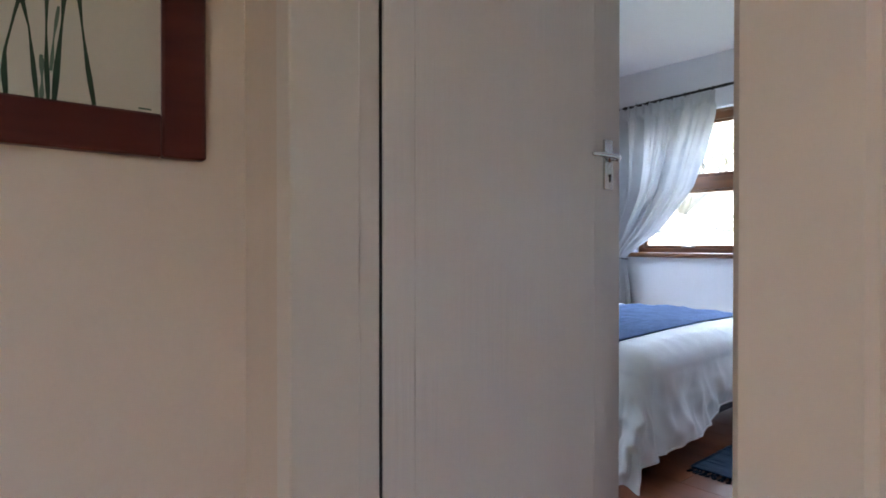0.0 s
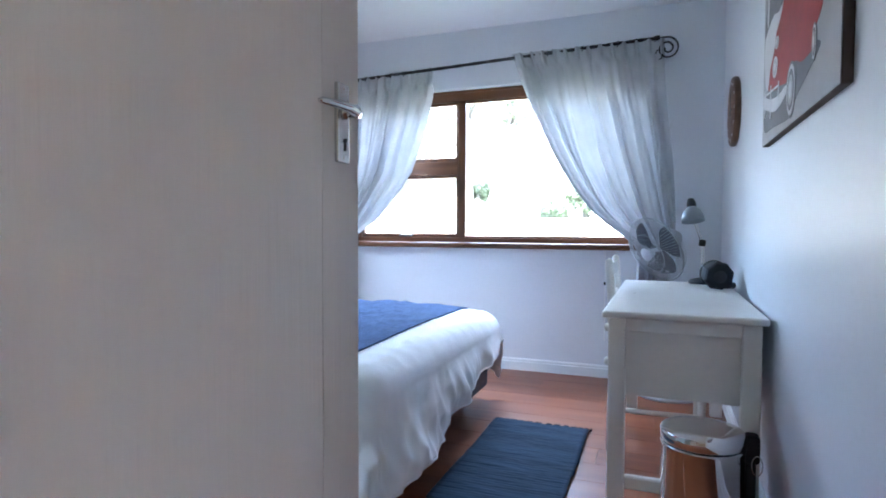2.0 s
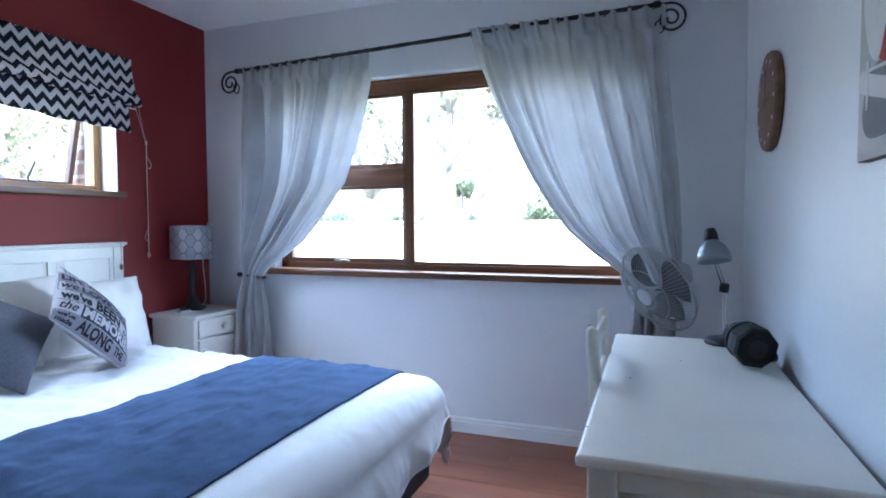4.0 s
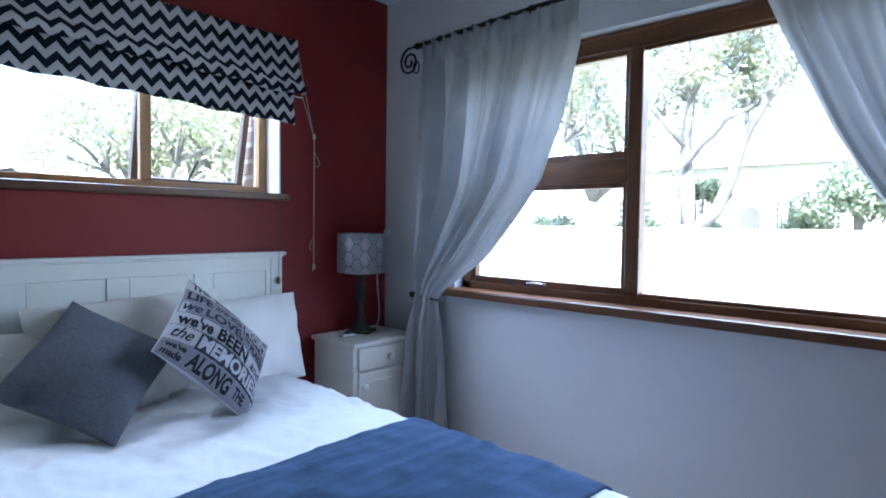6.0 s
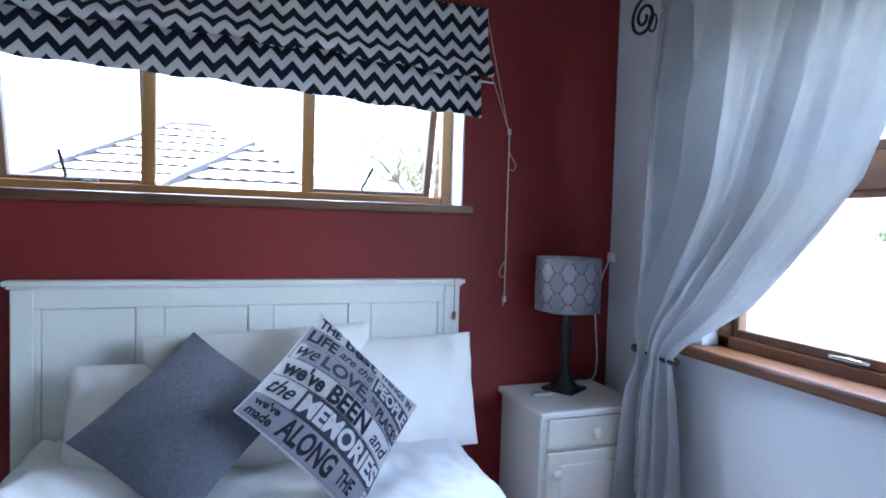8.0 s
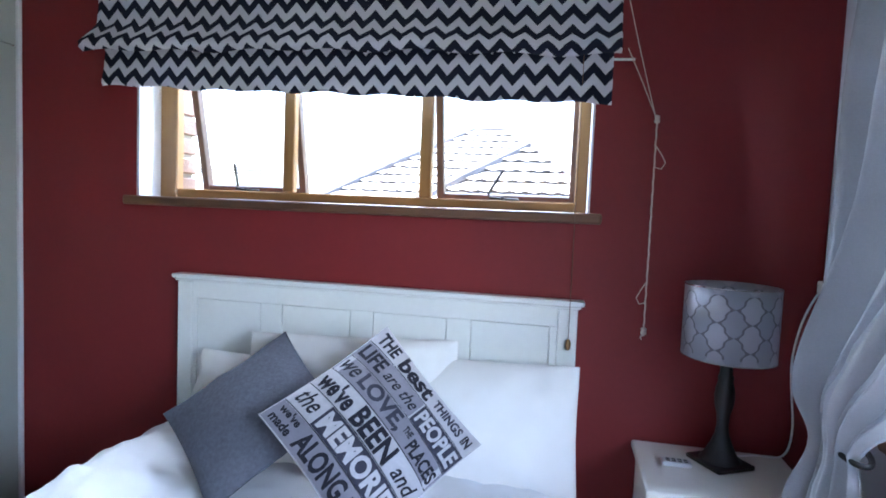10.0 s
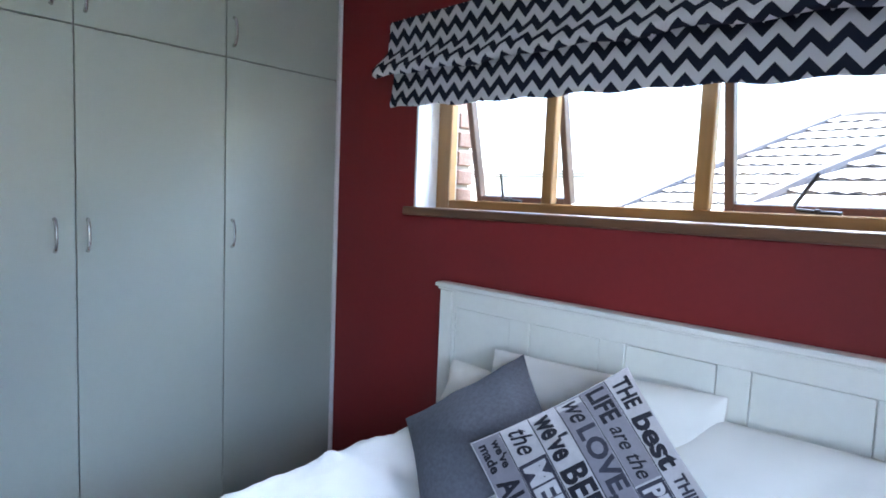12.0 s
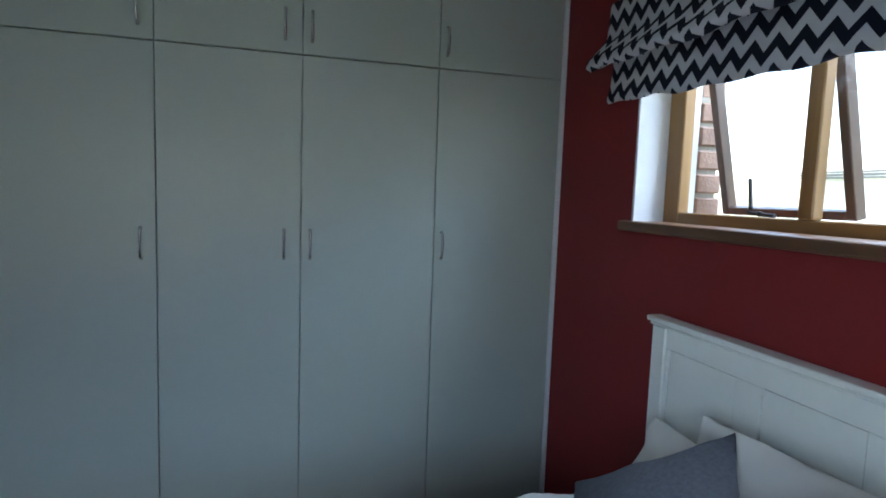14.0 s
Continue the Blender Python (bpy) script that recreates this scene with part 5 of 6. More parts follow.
def pedal_bin():
    cx, cy, r = 2.668, 0.520, 0.131
    b = thing("pedal_bin", (cx, cy, 0), "polished stainless steel pedal bin beside the desk", "bin")
    part("bin_body", lathe([(0, 0.02), (r - 0.004, 0.02), (r - 0.002, 0.03), (r - 0.002, 0.335), (r, 0.338), (r, 0.345), (0, 0.345)], (cx, cy, 0), n=56), M_CHROME, b, "mirror-polished steel body", True)
    part("base_ring", lathe([(0, 0), (r + 0.003, 0), (r + 0.003, 0.02), (r - 0.002, 0.024), (0, 0.024)], (cx, cy, 0), n=48), M_BLACKPL, b, "black plastic base ring", True)
    part("lid_gap", lathe([(r - 0.006, 0.345), (r - 0.004, 0.352)], (cx, cy, 0), n=48), M_BLACKPL, b)
    part("lid", lathe([(r - 0.001, 0.352), (r + 0.002, 0.354), (r + 0.002, 0.385), (r - 0.004, 0.393), (r * 0.75, 0.402), (r * 0.4, 0.409), (0, 0.412)], (cx, cy, 0), n=56), M_CHROME, b, "domed steel lid", True)
    h = box(cx - 0.03, cy - r - 0.040, 0.30, cx + 0.03, cy - r + 0.004, 0.392, 0.012, seg=3)
    h = box(cx - 0.02, cy - r - 0.030, 0.02, cx + 0.02, cy - r + 0.002, 0.32, 0.006, h, 2)
    hb = part("hinge_block", h, M_BLACKPL, b, "black plastic hinge block", True)
    part("carry_ring", tube([(cx - 0.034, cy - r - 0.03 + 0.016 * math.cos(a), 0.30 + 0.032 * math.sin(a)) for a in [2 * math.pi * k / 20 for k in range(20)]], 0.002, 6, closed=True), M_SATIN, hb)
    part("pedal", box(cx - 0.03, cy + r - 0.01, 0.008, cx + 0.03, cy + r + 0.045, 0.02, 0.004), M_BLACKPL, b)


pedal_bin()


# ---- rug ----
def rug():
    r = thing("rug", (3.10, 1.25, 0), "blue woven rag rug with a ragged fringe on the floor", "rug")
    x0, x1, y0, y1 = 2.605, 3.600, 0.995, 1.500
    bm = bmesh.new()
    nx, ny = 180, 20
    g = []
    for i in range(nx + 1):
        row = []
        for j in range(ny + 1):
            x = x0 + (x1 - x0) * i / nx
            y = y0 + (y1 - y0) * j / ny + 0.006 * noise.noise((x * 14, j * 0.01, 2)) + (0.010 * noise.noise((x * 3, 1, 0)) if j in (0, ny) else 0)
            z = 0.010 + 0.0014 * math.sin(2 * math.pi * i / 4.0) + 0.003 * noise.noise((x * 60, y * 8, 0)) + 0.004 * noise.noise((x * 4, y * 4, 3))
            row.append(bm.verts.new((x + 0.004 * noise.noise((i * 0.4, y * 9, 5)), y, z)))
        g.append(row)
    for i in range(nx):
        for j in range(ny):
            bm.faces.new((g[i][j], g[i + 1][j], g[i + 1][j + 1], g[i][j + 1]))
    bmesh.ops.recalc_face_normals(bm, faces=bm.faces)
    ob = part("rug_weave", bm, M_RUG, r, "", True)
    thicken(ob, 0.008)
    rnd = random.Random(4)
    dark = mat("dark_fringe_yarn", (0.012, 0.018, 0.032), 0.95, spec=0.1)
    for xe, s in ((x0, -1), (x1, 1)):
        f = None
        for k in range(34):
            y = y0 + 0.005 + (y1 - y0 - 0.01) * k / 33
            p, yy = [], y
            for q in range(5):
                p.append((xe + s * (0.013 * q - 0.01), yy, 0.010 - 0.001 * q))
                yy += rnd.uniform(-0.010, 0.010)
            f = tube(p, [0.0045, 0.005, 0.004, 0.0055, 0.003], 6, f)
        part("fringe", f, dark, r, "dark knotted fringe")


rug()


# ---- pictures and clock on the walls ----
def disc(cx, cz, rx, rz, y, n=36, skew=0.0):
    bm = bmesh.new()
    vs = [bm.verts.new((cx + rx * math.cos(2 * math.pi * k / n), y, cz + rz * math.sin(2 * math.pi * k / n) + skew * math.cos(2 * math.pi * k / n))) for k in range(n)]
    bm.faces.new(vs)
    return bm


def slab(points, y, t=0.0012):
    """A thin flat shape in an x-z plane, standing proud by t."""
    bm = bmesh.new()
    f = bm.faces.new([bm.verts.new((x, y, z)) for x, z in points])
    ext = bmesh.ops.extrude_face_region(bm, geom=[f])
    bmesh.ops.translate(bm, vec=(0, t, 0), verts=[v for v in ext["geom"] if isinstance(v, bmesh.types.BMVert)])
    bmesh.ops.recalc_face_normals(bm, faces=bm.faces)
    return bm


def curve_pts(ctrl, n=10):
    """A closed Catmull-Rom outline through a few control points."""
    out, k = [], len(ctrl)
    for i in range(k):
        p0, p1, p2, p3 = (Vector(ctrl[(i + d) % k]) for d in (-1, 0, 1, 2))
        for j in range(n):
            t = j / n
            q = 0.5 * ((2 * p1) + (p2 - p0) * t + (2 * p0 - 5 * p1 + 4 * p2 - p3) * t * t + (3 * p1 - p0 - 3 * p2 + p3) * t ** 3)
            out.append((q.x, q.y))
    return out


def car_canvas():
    x0, x1, z0, z1 = 2.014, 3.019, 1.368, 2.13
    y = 0.312
    c = thing("canvas_picture", ((x0 + x1) / 2, SOUTH, z0), "grey canvas print of an old red car, hung on the wall", "picture")
    grey = mat("grey_canvas_print", (0.44, 0.44, 0.455), 0.8, var=0.22, scale=3.0, bump=0.3, bscale=300)
    shadow = mat("dark_grey_print", (0.17, 0.17, 0.185), 0.8, var=0.2, scale=5)
    red = mat("red_print", (0.30, 0.020, 0.022), 0.75, var=0.25, scale=5)
    white = mat("white_print", (0.62, 0.62, 0.64), 0.8, var=0.1, scale=8)
    side = mat("brown_canvas_edge", (0.10, 0.075, 0.065), 0.8, var=0.3, scale=20)
    part("stretcher", box(x0, SOUTH, z0, x1, y - 0.002, z1, 0.002), side, c, "dark canvas edge wrapped over the frame")
    part("printed_face", box(x0 + 0.002, y - 0.003, z0 + 0.002, x1 - 0.002, y, z1 - 0.002), grey, c)

    # the car seen from its front corner: u from the far edge of the picture, v upwards
    def P(u, v):
        return (x1 - (x1 - x0) * u, z0 + (z1 - z0) * v)

    def shape(name, pts, m, t, n=8):
        part(name, slab([P(a, b) for a, b in curve_pts(pts, n)], y, t), m, c)

    shape("printed_ground", [(0.03, 0.14), (0.06, 0.06), (0.20, 0.05), (0.49, 0.03), (0.57, 0.08), (0.70, 0.125), (0.82, 0.17), (0.80, 0.20), (0.66, 0.22), (0.40, 0.22), (0.10, 0.24)], shadow, 0.0008)
    shape("printed_car_body", [(0.112, 0.25), (0.22, 0.21), (0.33, 0.20), (0.44, 0.18), (0.48, 0.22), (0.556, 0.222), (0.643, 0.19), (0.76, 0.195), (0.775, 0.25), (0.84, 0.30), (0.90, 0.48), (0.84, 0.66), (0.66, 0.74), (0.46, 0.68), (0.34, 0.51), (0.25, 0.45), (0.215, 0.386), (0.15, 0.33)], red, 0.0012)
    shape("printed_arch", [(0.44, 0.18), (0.47, 0.225), (0.51, 0.235), (0.555, 0.215), (0.57, 0.15), (0.52, 0.10), (0.46, 0.12)], shadow, 0.0016)
    shape("printed_bonnet", [(0.083, 0.57), (0.035, 0.495), (0.025, 0.40), (0.062, 0.28), (0.112, 0.25), (0.15, 0.33), (0.215, 0.386), (0.25, 0.45), (0.335, 0.505), (0.30, 0.55), (0.20, 0.55)], white, 0.0016)
    shape("printed_windscreen", [(0.045, 0.62), (0.03, 0.515), (0.09, 0.53), (0.20, 0.55), (0.32, 0.53), (0.44, 0.66), (0.36, 0.80), (0.16, 0.78)], shadow, 0.0020)
    shape("printed_screen_pillar", [(0.075, 0.60), (0.085, 0.55), (0.10, 0.55), (0.11, 0.66), (0.10, 0.76), (0.085, 0.72)], white, 0.0024)
    shape("printed_bumper", [(0.012, 0.19), (0.10, 0.155), (0.237, 0.115), (0.34, 0.115), (0.436, 0.14), (0.433, 0.172), (0.32, 0.165), (0.18, 0.185), (0.06, 0.225), (0.015, 0.235)], white, 0.0020)
    for u0, u1, v0, v1 in ((0.02, 0.32, 0.232, 0.241), (0.165, 0.178, 0.10, 0.25), (0.305, 0.318, 0.14, 0.225), (0.05, 0.062, 0.13, 0.26)):
        part("printed_overrider", slab([P(u0, v0), P(u1, v0 - (0.03 if u1 - u0 > 0.1 else 0)), P(u1, v1 - (0.03 if u1 - u0 > 0.1 else 0)), P(u0, v1)], y, 0.0024), white, c)
    for u, v, a, b in ((0.505, 0.131, 0.055, 0.096), (0.772, 0.206, 0.020, 0.056)):
        cx, cz = P(u, v)
        rx, rz = a * (x1 - x0), b * (z1 - z0)
        for q, m, t in ((1.12, shadow, 0.0022), (1.0, white, 0.0026), (0.82, shadow, 0.0030), (0.60, grey, 0.0034), (0.34, white, 0.0038)):
            part("printed_wheel", slab([(cx + rx * q * math.cos(2 * math.pi * k / 30), cz + rz * q * math.sin(2 * math.pi * k / 30)) for k in range(30)], y, t), m, c)
    for u, v, a, b in ((0.242, 0.307, 0.042, 0.045), (0.267, 0.404, 0.029, 0.026)):
        cx, cz = P(u, v)
        for q, m, t in ((1.0, white, 0.0024), (0.76, grey, 0.0028), (0.36, white, 0.0032)):
            part("printed_headlamp", slab([(cx + a * (x1 - x0) * q * math.cos(2 * math.pi * k / 24), cz + b * (z1 - z0) * q * math.sin(2 * math.pi * k / 24)) for k in range(24)], y, t), m, c)


car_canvas()


def clock():
    cx, cz, r, y = 4.060, 1.698, 0.186, SOUTH
    k = thing("wall_clock", (cx, y, cz - r), "round brown wooden wall clock on the white wall", "clock")
    brown = wood_mat("clock_wood", (0.13, 0.055, 0.035), (0.26, 0.125, 0.085), 0.5, along=0)
    part("clock_case", lathe([(0, 0), (r - 0.006, 0), (r, 0.006), (r, 0.022), (r - 0.006, 0.030), (0, 0.030)], (cx, y, cz), (0, 1, 0), 56), M_SILLN, k)
    part("clock_face", lathe([(0, 0.0305), (r - 0.010, 0.0305), (r - 0.008, 0.0295), (0, 0.0295)], (cx, y, cz), (0, 1, 0), 56), brown, k, "brown wood-grain dial", True)
    for i in range(12):
        a = 2 * math.pi * i / 12
        q = r * 0.82
        part("hour_mark", box(cx + q * math.cos(a) - 0.006, y + 0.0305, cz + q * math.sin(a) - 0.006, cx + q * math.cos(a) + 0.006, y + 0.0318, cz + q * math.sin(a) + 0.006), M_WPAINT, k)
    part("hand_long", box(cx - 0.003, y + 0.033, cz - 0.02, cx + 0.003, y + 0.0345, cz + 0.12), M_IRON, k)
    part("hand_short", box(cx - 0.085, y + 0.035, cz - 0.004, cx + 0.015, y + 0.0365, cz + 0.004), M_IRON, k)


clock()


def hall_picture():
    x0, x1, z0, z1, y = -0.265, 0.435, 1.181, 2.01, 1.384
    p = thing("framed_print", (0.08, 1.408, z0), "botanical print in a wide mahogany-red frame on the hallway wall", "picture")
    w = 0.077
    part("frame_bar", box(x1 - w, y - 0.004, z0, x1, 1.408, z1, 0.004), M_REDWOODFRAME, p)
    part("frame_bar", box(x0, y - 0.004, z0, x0 + w, 1.408, z1, 0.004), M_REDWOODFRAME, p)
    part("frame_bar", box(x0 + w, y - 0.004, z0, x1 - w, 1.408, z0 + w, 0.004), M_REDWOODFRAME, p)
    part("frame_bar", box(x0 + w, y - 0.004, z1 - w, x1 - w, 1.408, z1, 0.004), M_REDWOODFRAME, p)
    part("print_sheet", box(x0 + w, y + 0.008, z0 + w, x1 - w, y + 0.012, z1 - w), M_PAPER, p, "cream paper")
    green = mat("dark_green_print", (0.020, 0.045, 0.022), 0.8, var=0.3, scale=20)
    pale = mat("grey_green_print", (0.10, 0.14, 0.10), 0.8, var=0.3, scale=20)
    b = z0 + w + 0.012
    stems = (
        ([(0.133, -0.012), (0.131, 0.025), (0.132, 0.057), (0.147, 0.129), (0.156, 0.16), (0.165, 0.5)], 0.0042, green), ([(0.173, -0.012), (0.168, 0.047), (0.163, 0.10), (0.155, 0.139), (0.152, 0.3)], 0.0036, green),
        ([(0.188, -0.012), (0.186, 0.05), (0.186, 0.106), (0.187, 0.162), (0.188, 0.5)], 0.0036, green), ([(0.196, -0.012), (0.201, 0.053), (0.208, 0.123), (0.211, 0.169), (0.22, 0.5)], 0.0048, green),
        ([(0.253, -0.012), (0.244, 0.05), (0.236, 0.118), (0.231, 0.174), (0.21, 0.5)], 0.0042, green), ([(0.179, -0.012), (0.180, 0.019), (0.179, 0.06)], 0.0035, pale), ([(0.192, 0.036), (0.196, 0.09), (0.203, 0.144)], 0.0028, pale),
    )
    for pts, r, m in stems:
        bm = bmesh.new()
        prev = None
        n = 24
        for k in range(n + 1):
            t = k / n * (len(pts) - 1)
            i = min(int(t), len(pts) - 2)
            f = t - i
            x, z = (pts[i][q] + (pts[i + 1][q] - pts[i][q]) * f for q in (0, 1))
            rr = r * (0.7 + 0.3 * math.sin(k * 0.4))
            cur = (bm.verts.new((x - rr, y + 0.0074, b + z)), bm.verts.new((x + rr, y + 0.0074, b + z)))
            if prev:
                bm.faces.new((prev[0], prev[1], cur[1], cur[0]))
            prev = cur
        part("printed_stem", thick_flat(bm), m, p)
    part("signature_mark", box(x1 - w - 0.037, y + 0.0072, b - 0.006, x1 - w - 0.016, y + 0.0085, b - 0.003), pale, p)


def thick_flat(bm):
    bmesh.ops.recalc_face_normals(bm, faces=bm.faces)
    ext = bmesh.ops.extrude_face_region(bm, geom=bm.faces[:])
    bmesh.ops.translate(bm, vec=(0, 0.0008, 0), verts=[v for v in ext["geom"] if isinstance(v, bmesh.types.BMVert)])
    bmesh.ops.recalc_face_normals(bm, faces=bm.faces)
    return bm


hall_picture()


# ---- outside ----
M_PAVE = mat("dry_lawn", (0.15, 0.16, 0.095), 0.95, var=0.25, scale=0.6, bump=0.3, bscale=8)
M_PLASTER = mat("white_garden_plaster", (0.72, 0.71, 0.69), 0.85, var=0.06, scale=0.8, bump=0.3, bscale=10)
M_BARK = mat("grey_bark", (0.18, 0.168, 0.158), 0.9, var=0.4, scale=5, bump=0.8, bscale=18)
M_LEAF = mat("tree_leaves", (0.30, 0.315, 0.21), 0.6, var=0.4, scale=1.2, trans=0.4)
M_LEAF2 = mat("bush_leaves", (0.20, 0.24, 0.165), 0.6, var=0.4, scale=1.5, trans=0.3)
M_TILE = mat("grey_roof_tiles", (0.36, 0.345, 0.34), 0.8, var=0.2, scale=1.5)
M_HIP = mat("weathered_ridge_mortar", (0.085, 0.083, 0.088), 0.9, var=0.25, scale=4)
# near-black, so that shade between the roof courses is in the colour
M_GAPSHADE = mat("course_gap_shade", (0.022, 0.022, 0.024), 0.95, var=0.3, scale=3)
M_BRICK = mat("brown_face_brick", (0.26, 0.165, 0.125), 0.85, var=0.3, scale=12, bump=0.8, bscale=60, island=0.25)
M_MORTAR = mat("brick_mortar", (0.30, 0.27, 0.23), 0.9, var=0.15, scale=20, bump=0.5, bscale=90)
M_DARKGLASS = mat("far_window_glass", (0.075, 0.08, 0.08), 0.2)

struct("ground", box(-90, -90, -0.5, 140, 140, -0.3), M_PAVE, "pale sunlit lawn reaching the horizon", "ground")
g = struct("garden_wall", box(13.0, -25, -0.3, 13.22, 40, 1.24), M_PLASTER, "low white plastered garden wall", "garden wall")
part("coping", box(12.95, -25, 1.24, 13.27, 40, 1.285, 0.01), M_PLASTER, g)


def leaves(centres, n, size, seed, squash=0.8):
    """Many small leaf blades scattered through clumps, given as (centre, radius)."""
    rng = np.random.default_rng(seed)
    vs, fs = [], []
    tot = sum(r ** 2 for _, r in centres)
    for c, r in centres:
        k = int(n * r * r / tot)
        d = rng.normal(size=(k, 3))
        d /= np.linalg.norm(d, axis=1)[:, None]
        p = np.array(c) + d * r * (rng.random((k, 1)) ** 0.45) * np.array([1, 1, squash])
        a = rng.normal(size=(k, 3))
        a /= np.linalg.norm(a, axis=1)[:, None]
        b = np.cross(a, rng.normal(size=(k, 3)))
        b /= np.linalg.norm(b, axis=1)[:, None]
        s = size * (0.6 + 0.8 * rng.random((k, 1)))
        for i in range(k):
            o = len(vs)
            vs += [p[i] - a[i] * s[i], p[i] + b[i] * s[i] * 0.35, p[i] + a[i] * s[i], p[i] - b[i] * s[i] * 0.35]
            fs.append((o, o + 1, o + 2, o + 3))
    me = bpy.data.meshes.new("leaves")
    me.from_pydata([tuple(v) for v in vs], [], fs)
    bm = bmesh.new()
    bm.from_mesh(me)
    bpy.data.meshes.remove(me)
    return bm


def tree(base, height, spread, seed, n, size, lean=(0, 0), label="spreading tree with pale bark and loose foliage"):
    rnd = random.Random(seed)
    t = thing("tree", base, label, "tree", "garden trees")
    b = Vector(base)
    fork = b + Vector((lean[0], lean[1], height * 0.30))
    part("trunk", tube([b, b + Vector((lean[0] * 0.3, lean[1] * 0.2, height * 0.12)), fork], [spread * 0.060, spread * 0.042, spread * 0.036], 12), M_BARK, t, "pale grey bark", True)
    limbs, tips = None, []
    for k in range(7):
        a = 2 * math.pi * k / 7 + rnd.uniform(-0.4, 0.4)
        r = spread * rnd.uniform(0.35, 0.7)
        end = fork + Vector((math.cos(a) * r, math.sin(a) * r, height * rnd.uniform(0.22, 0.62)))
        mid = fork.lerp(end, 0.5) + Vector((rnd.uniform(-0.3, 0.3), rnd.uniform(-0.4, 0.4), rnd.uniform(0.0, 0.5)))
        limbs = tube([fork, fork.lerp(mid, 0.5) + Vector((0, 0, 0.1)), mid, end], [spread * 0.024, spread * 0.019, spread * 0.013, spread * 0.005], 8, limbs)
        tips.append((tuple(end), spread * rnd.uniform(0.20, 0.32)))
        for q in range(4):
            e2 = mid + Vector((rnd.uniform(-1, 1) * r * 0.55, rnd.uniform(-1, 1) * r * 0.6, height * rnd.uniform(0.08, 0.32)))
            limbs = tube([mid, mid.lerp(e2, 0.5) + Vector((0, rnd.uniform(-0.2, 0.2), 0.1)), e2], [spread * 0.014, spread * 0.010, spread * 0.004], 6, limbs)
            tips.append((tuple(e2), spread * rnd.uniform(0.12, 0.24)))
    part("limbs", limbs, M_BARK, t, "", True)
    c = part("crown", leaves(tips, n, size, seed), M_LEAF, t, "loose grey-green foliage")
    c["kind"] = "stuff"


tree((19.5, 10.5, -0.3), 8.0, 5.0, 8, 10000, 0.085, (-0.3, -0.6))


def forked_tree():
    """A big tree that forks low into two long bare limbs with high, loose foliage."""
    t = thing("tree", (16.5, 6.0, -0.3), "large pale-barked tree forking low into bare limbs", "tree", "garden trees")
    part("trunk", tube([(16.5, 5.98, -0.3), (16.5, 5.95, 0.6), (16.5, 5.90, 1.35)], [0.42, 0.32, 0.30], 12), M_BARK, t, "pale grey bark", True)
    rnd = random.Random(5)
    limbs = (
        [(5.95, 1.2, 0.20), (6.08, 2.2, 0.17), (6.17, 3.48, 0.14), (6.02, 4.3, 0.11), (6.10, 5.4, 0.07), (6.5, 6.6, 0.03)],
        [(5.80, 1.2, 0.20), (5.38, 1.75, 0.15), (5.05, 2.5, 0.13), (4.78, 3.26, 0.12), (4.35, 4.0, 0.095), (3.90, 4.71, 0.06), (3.4, 5.9, 0.02)],
        [(6.10, 2.7, 0.07), (5.73, 3.25, 0.065), (5.40, 3.42, 0.06), (5.11, 3.74, 0.055), (4.57, 3.98, 0.05), (4.35, 4.6, 0.04), (4.55, 5.5, 0.02)],
        [(4.78, 3.26, 0.06), (4.70, 4.1, 0.05), (4.95, 4.7, 0.04), (4.7, 5.6, 0.02)],
        [(6.15, 3.3, 0.08), (6.75, 4.1, 0.06), (7.3, 4.7, 0.045), (8.0, 5.9, 0.02)],
        [(6.02, 4.3, 0.06), (5.6, 4.9, 0.045), (5.3, 5.7, 0.02)],
    )
    clumps = []
    for k, l in enumerate(limbs):
        b = part("limb", tube([(16.5 + 0.25 * math.sin(k + i * 0.9) * min(1, i), y, z) for i, (y, z, r) in enumerate(l)], [r for y, z, r in l], 9), M_BARK, t, "", True)
        twigs = None
        for y, z, r in l[-3:]:
            for q in range(5):
                e2 = (16.5 + rnd.uniform(-0.9, 0.9), y + rnd.uniform(-0.8, 0.8), z + rnd.uniform(0.2, 1.0))
                twigs = tube([(16.5 + 0.1 * q, y, z), ((16.5 + e2[0]) / 2, (y + e2[1]) / 2 + 0.12, (z + e2[2]) / 2), e2], [0.025, 0.018, 0.008], 5, twigs)
                if z > 3.9:
                    clumps.append((e2, rnd.uniform(0.30, 0.55)))
        part("twigs", twigs, M_BARK, b, "", True)
    c = part("crown", leaves(clumps, 9000, 0.075, 5), M_LEAF, t, "loose grey-green foliage")
    c["kind"] = "stuff"


forked_tree()
tree((7.6, 14.6, -0.3), 4.5, 3.4, 21, 6000, 0.085, (0.1, 0))
tree((10.6, 13.2, -0.3), 4.8, 3.8, 27, 6000, 0.085, (-0.2, 0))
tree((9.6, 18.0, -0.3), 5.6, 4.2, 33, 6000, 0.10, (0.1, 0))


def bush(c, r, seed, n=1600):
    b = thing("bush", (c[0], c[1], -0.3), "clipped rounded green garden bush", "bush", "garden bushes")
    rnd = random.Random(seed)
    part("stems", tube([(c[0], c[1], -0.3), (c[0], c[1], c[2])], r * 0.08, 8), M_BARK, b)
    cl = [((c[0] + rnd.uniform(-0.6, 0.6) * r, c[1] + rnd.uniform(-0.9, 0.9) * r, c[2] + rnd.uniform(-0.5, 0.3) * r), r * rnd.uniform(0.4, 0.65)) for k in range(9)]
    f = part("foliage", leaves(cl, n, 0.09, seed), M_LEAF2, b)
    f["kind"] = "stuff"


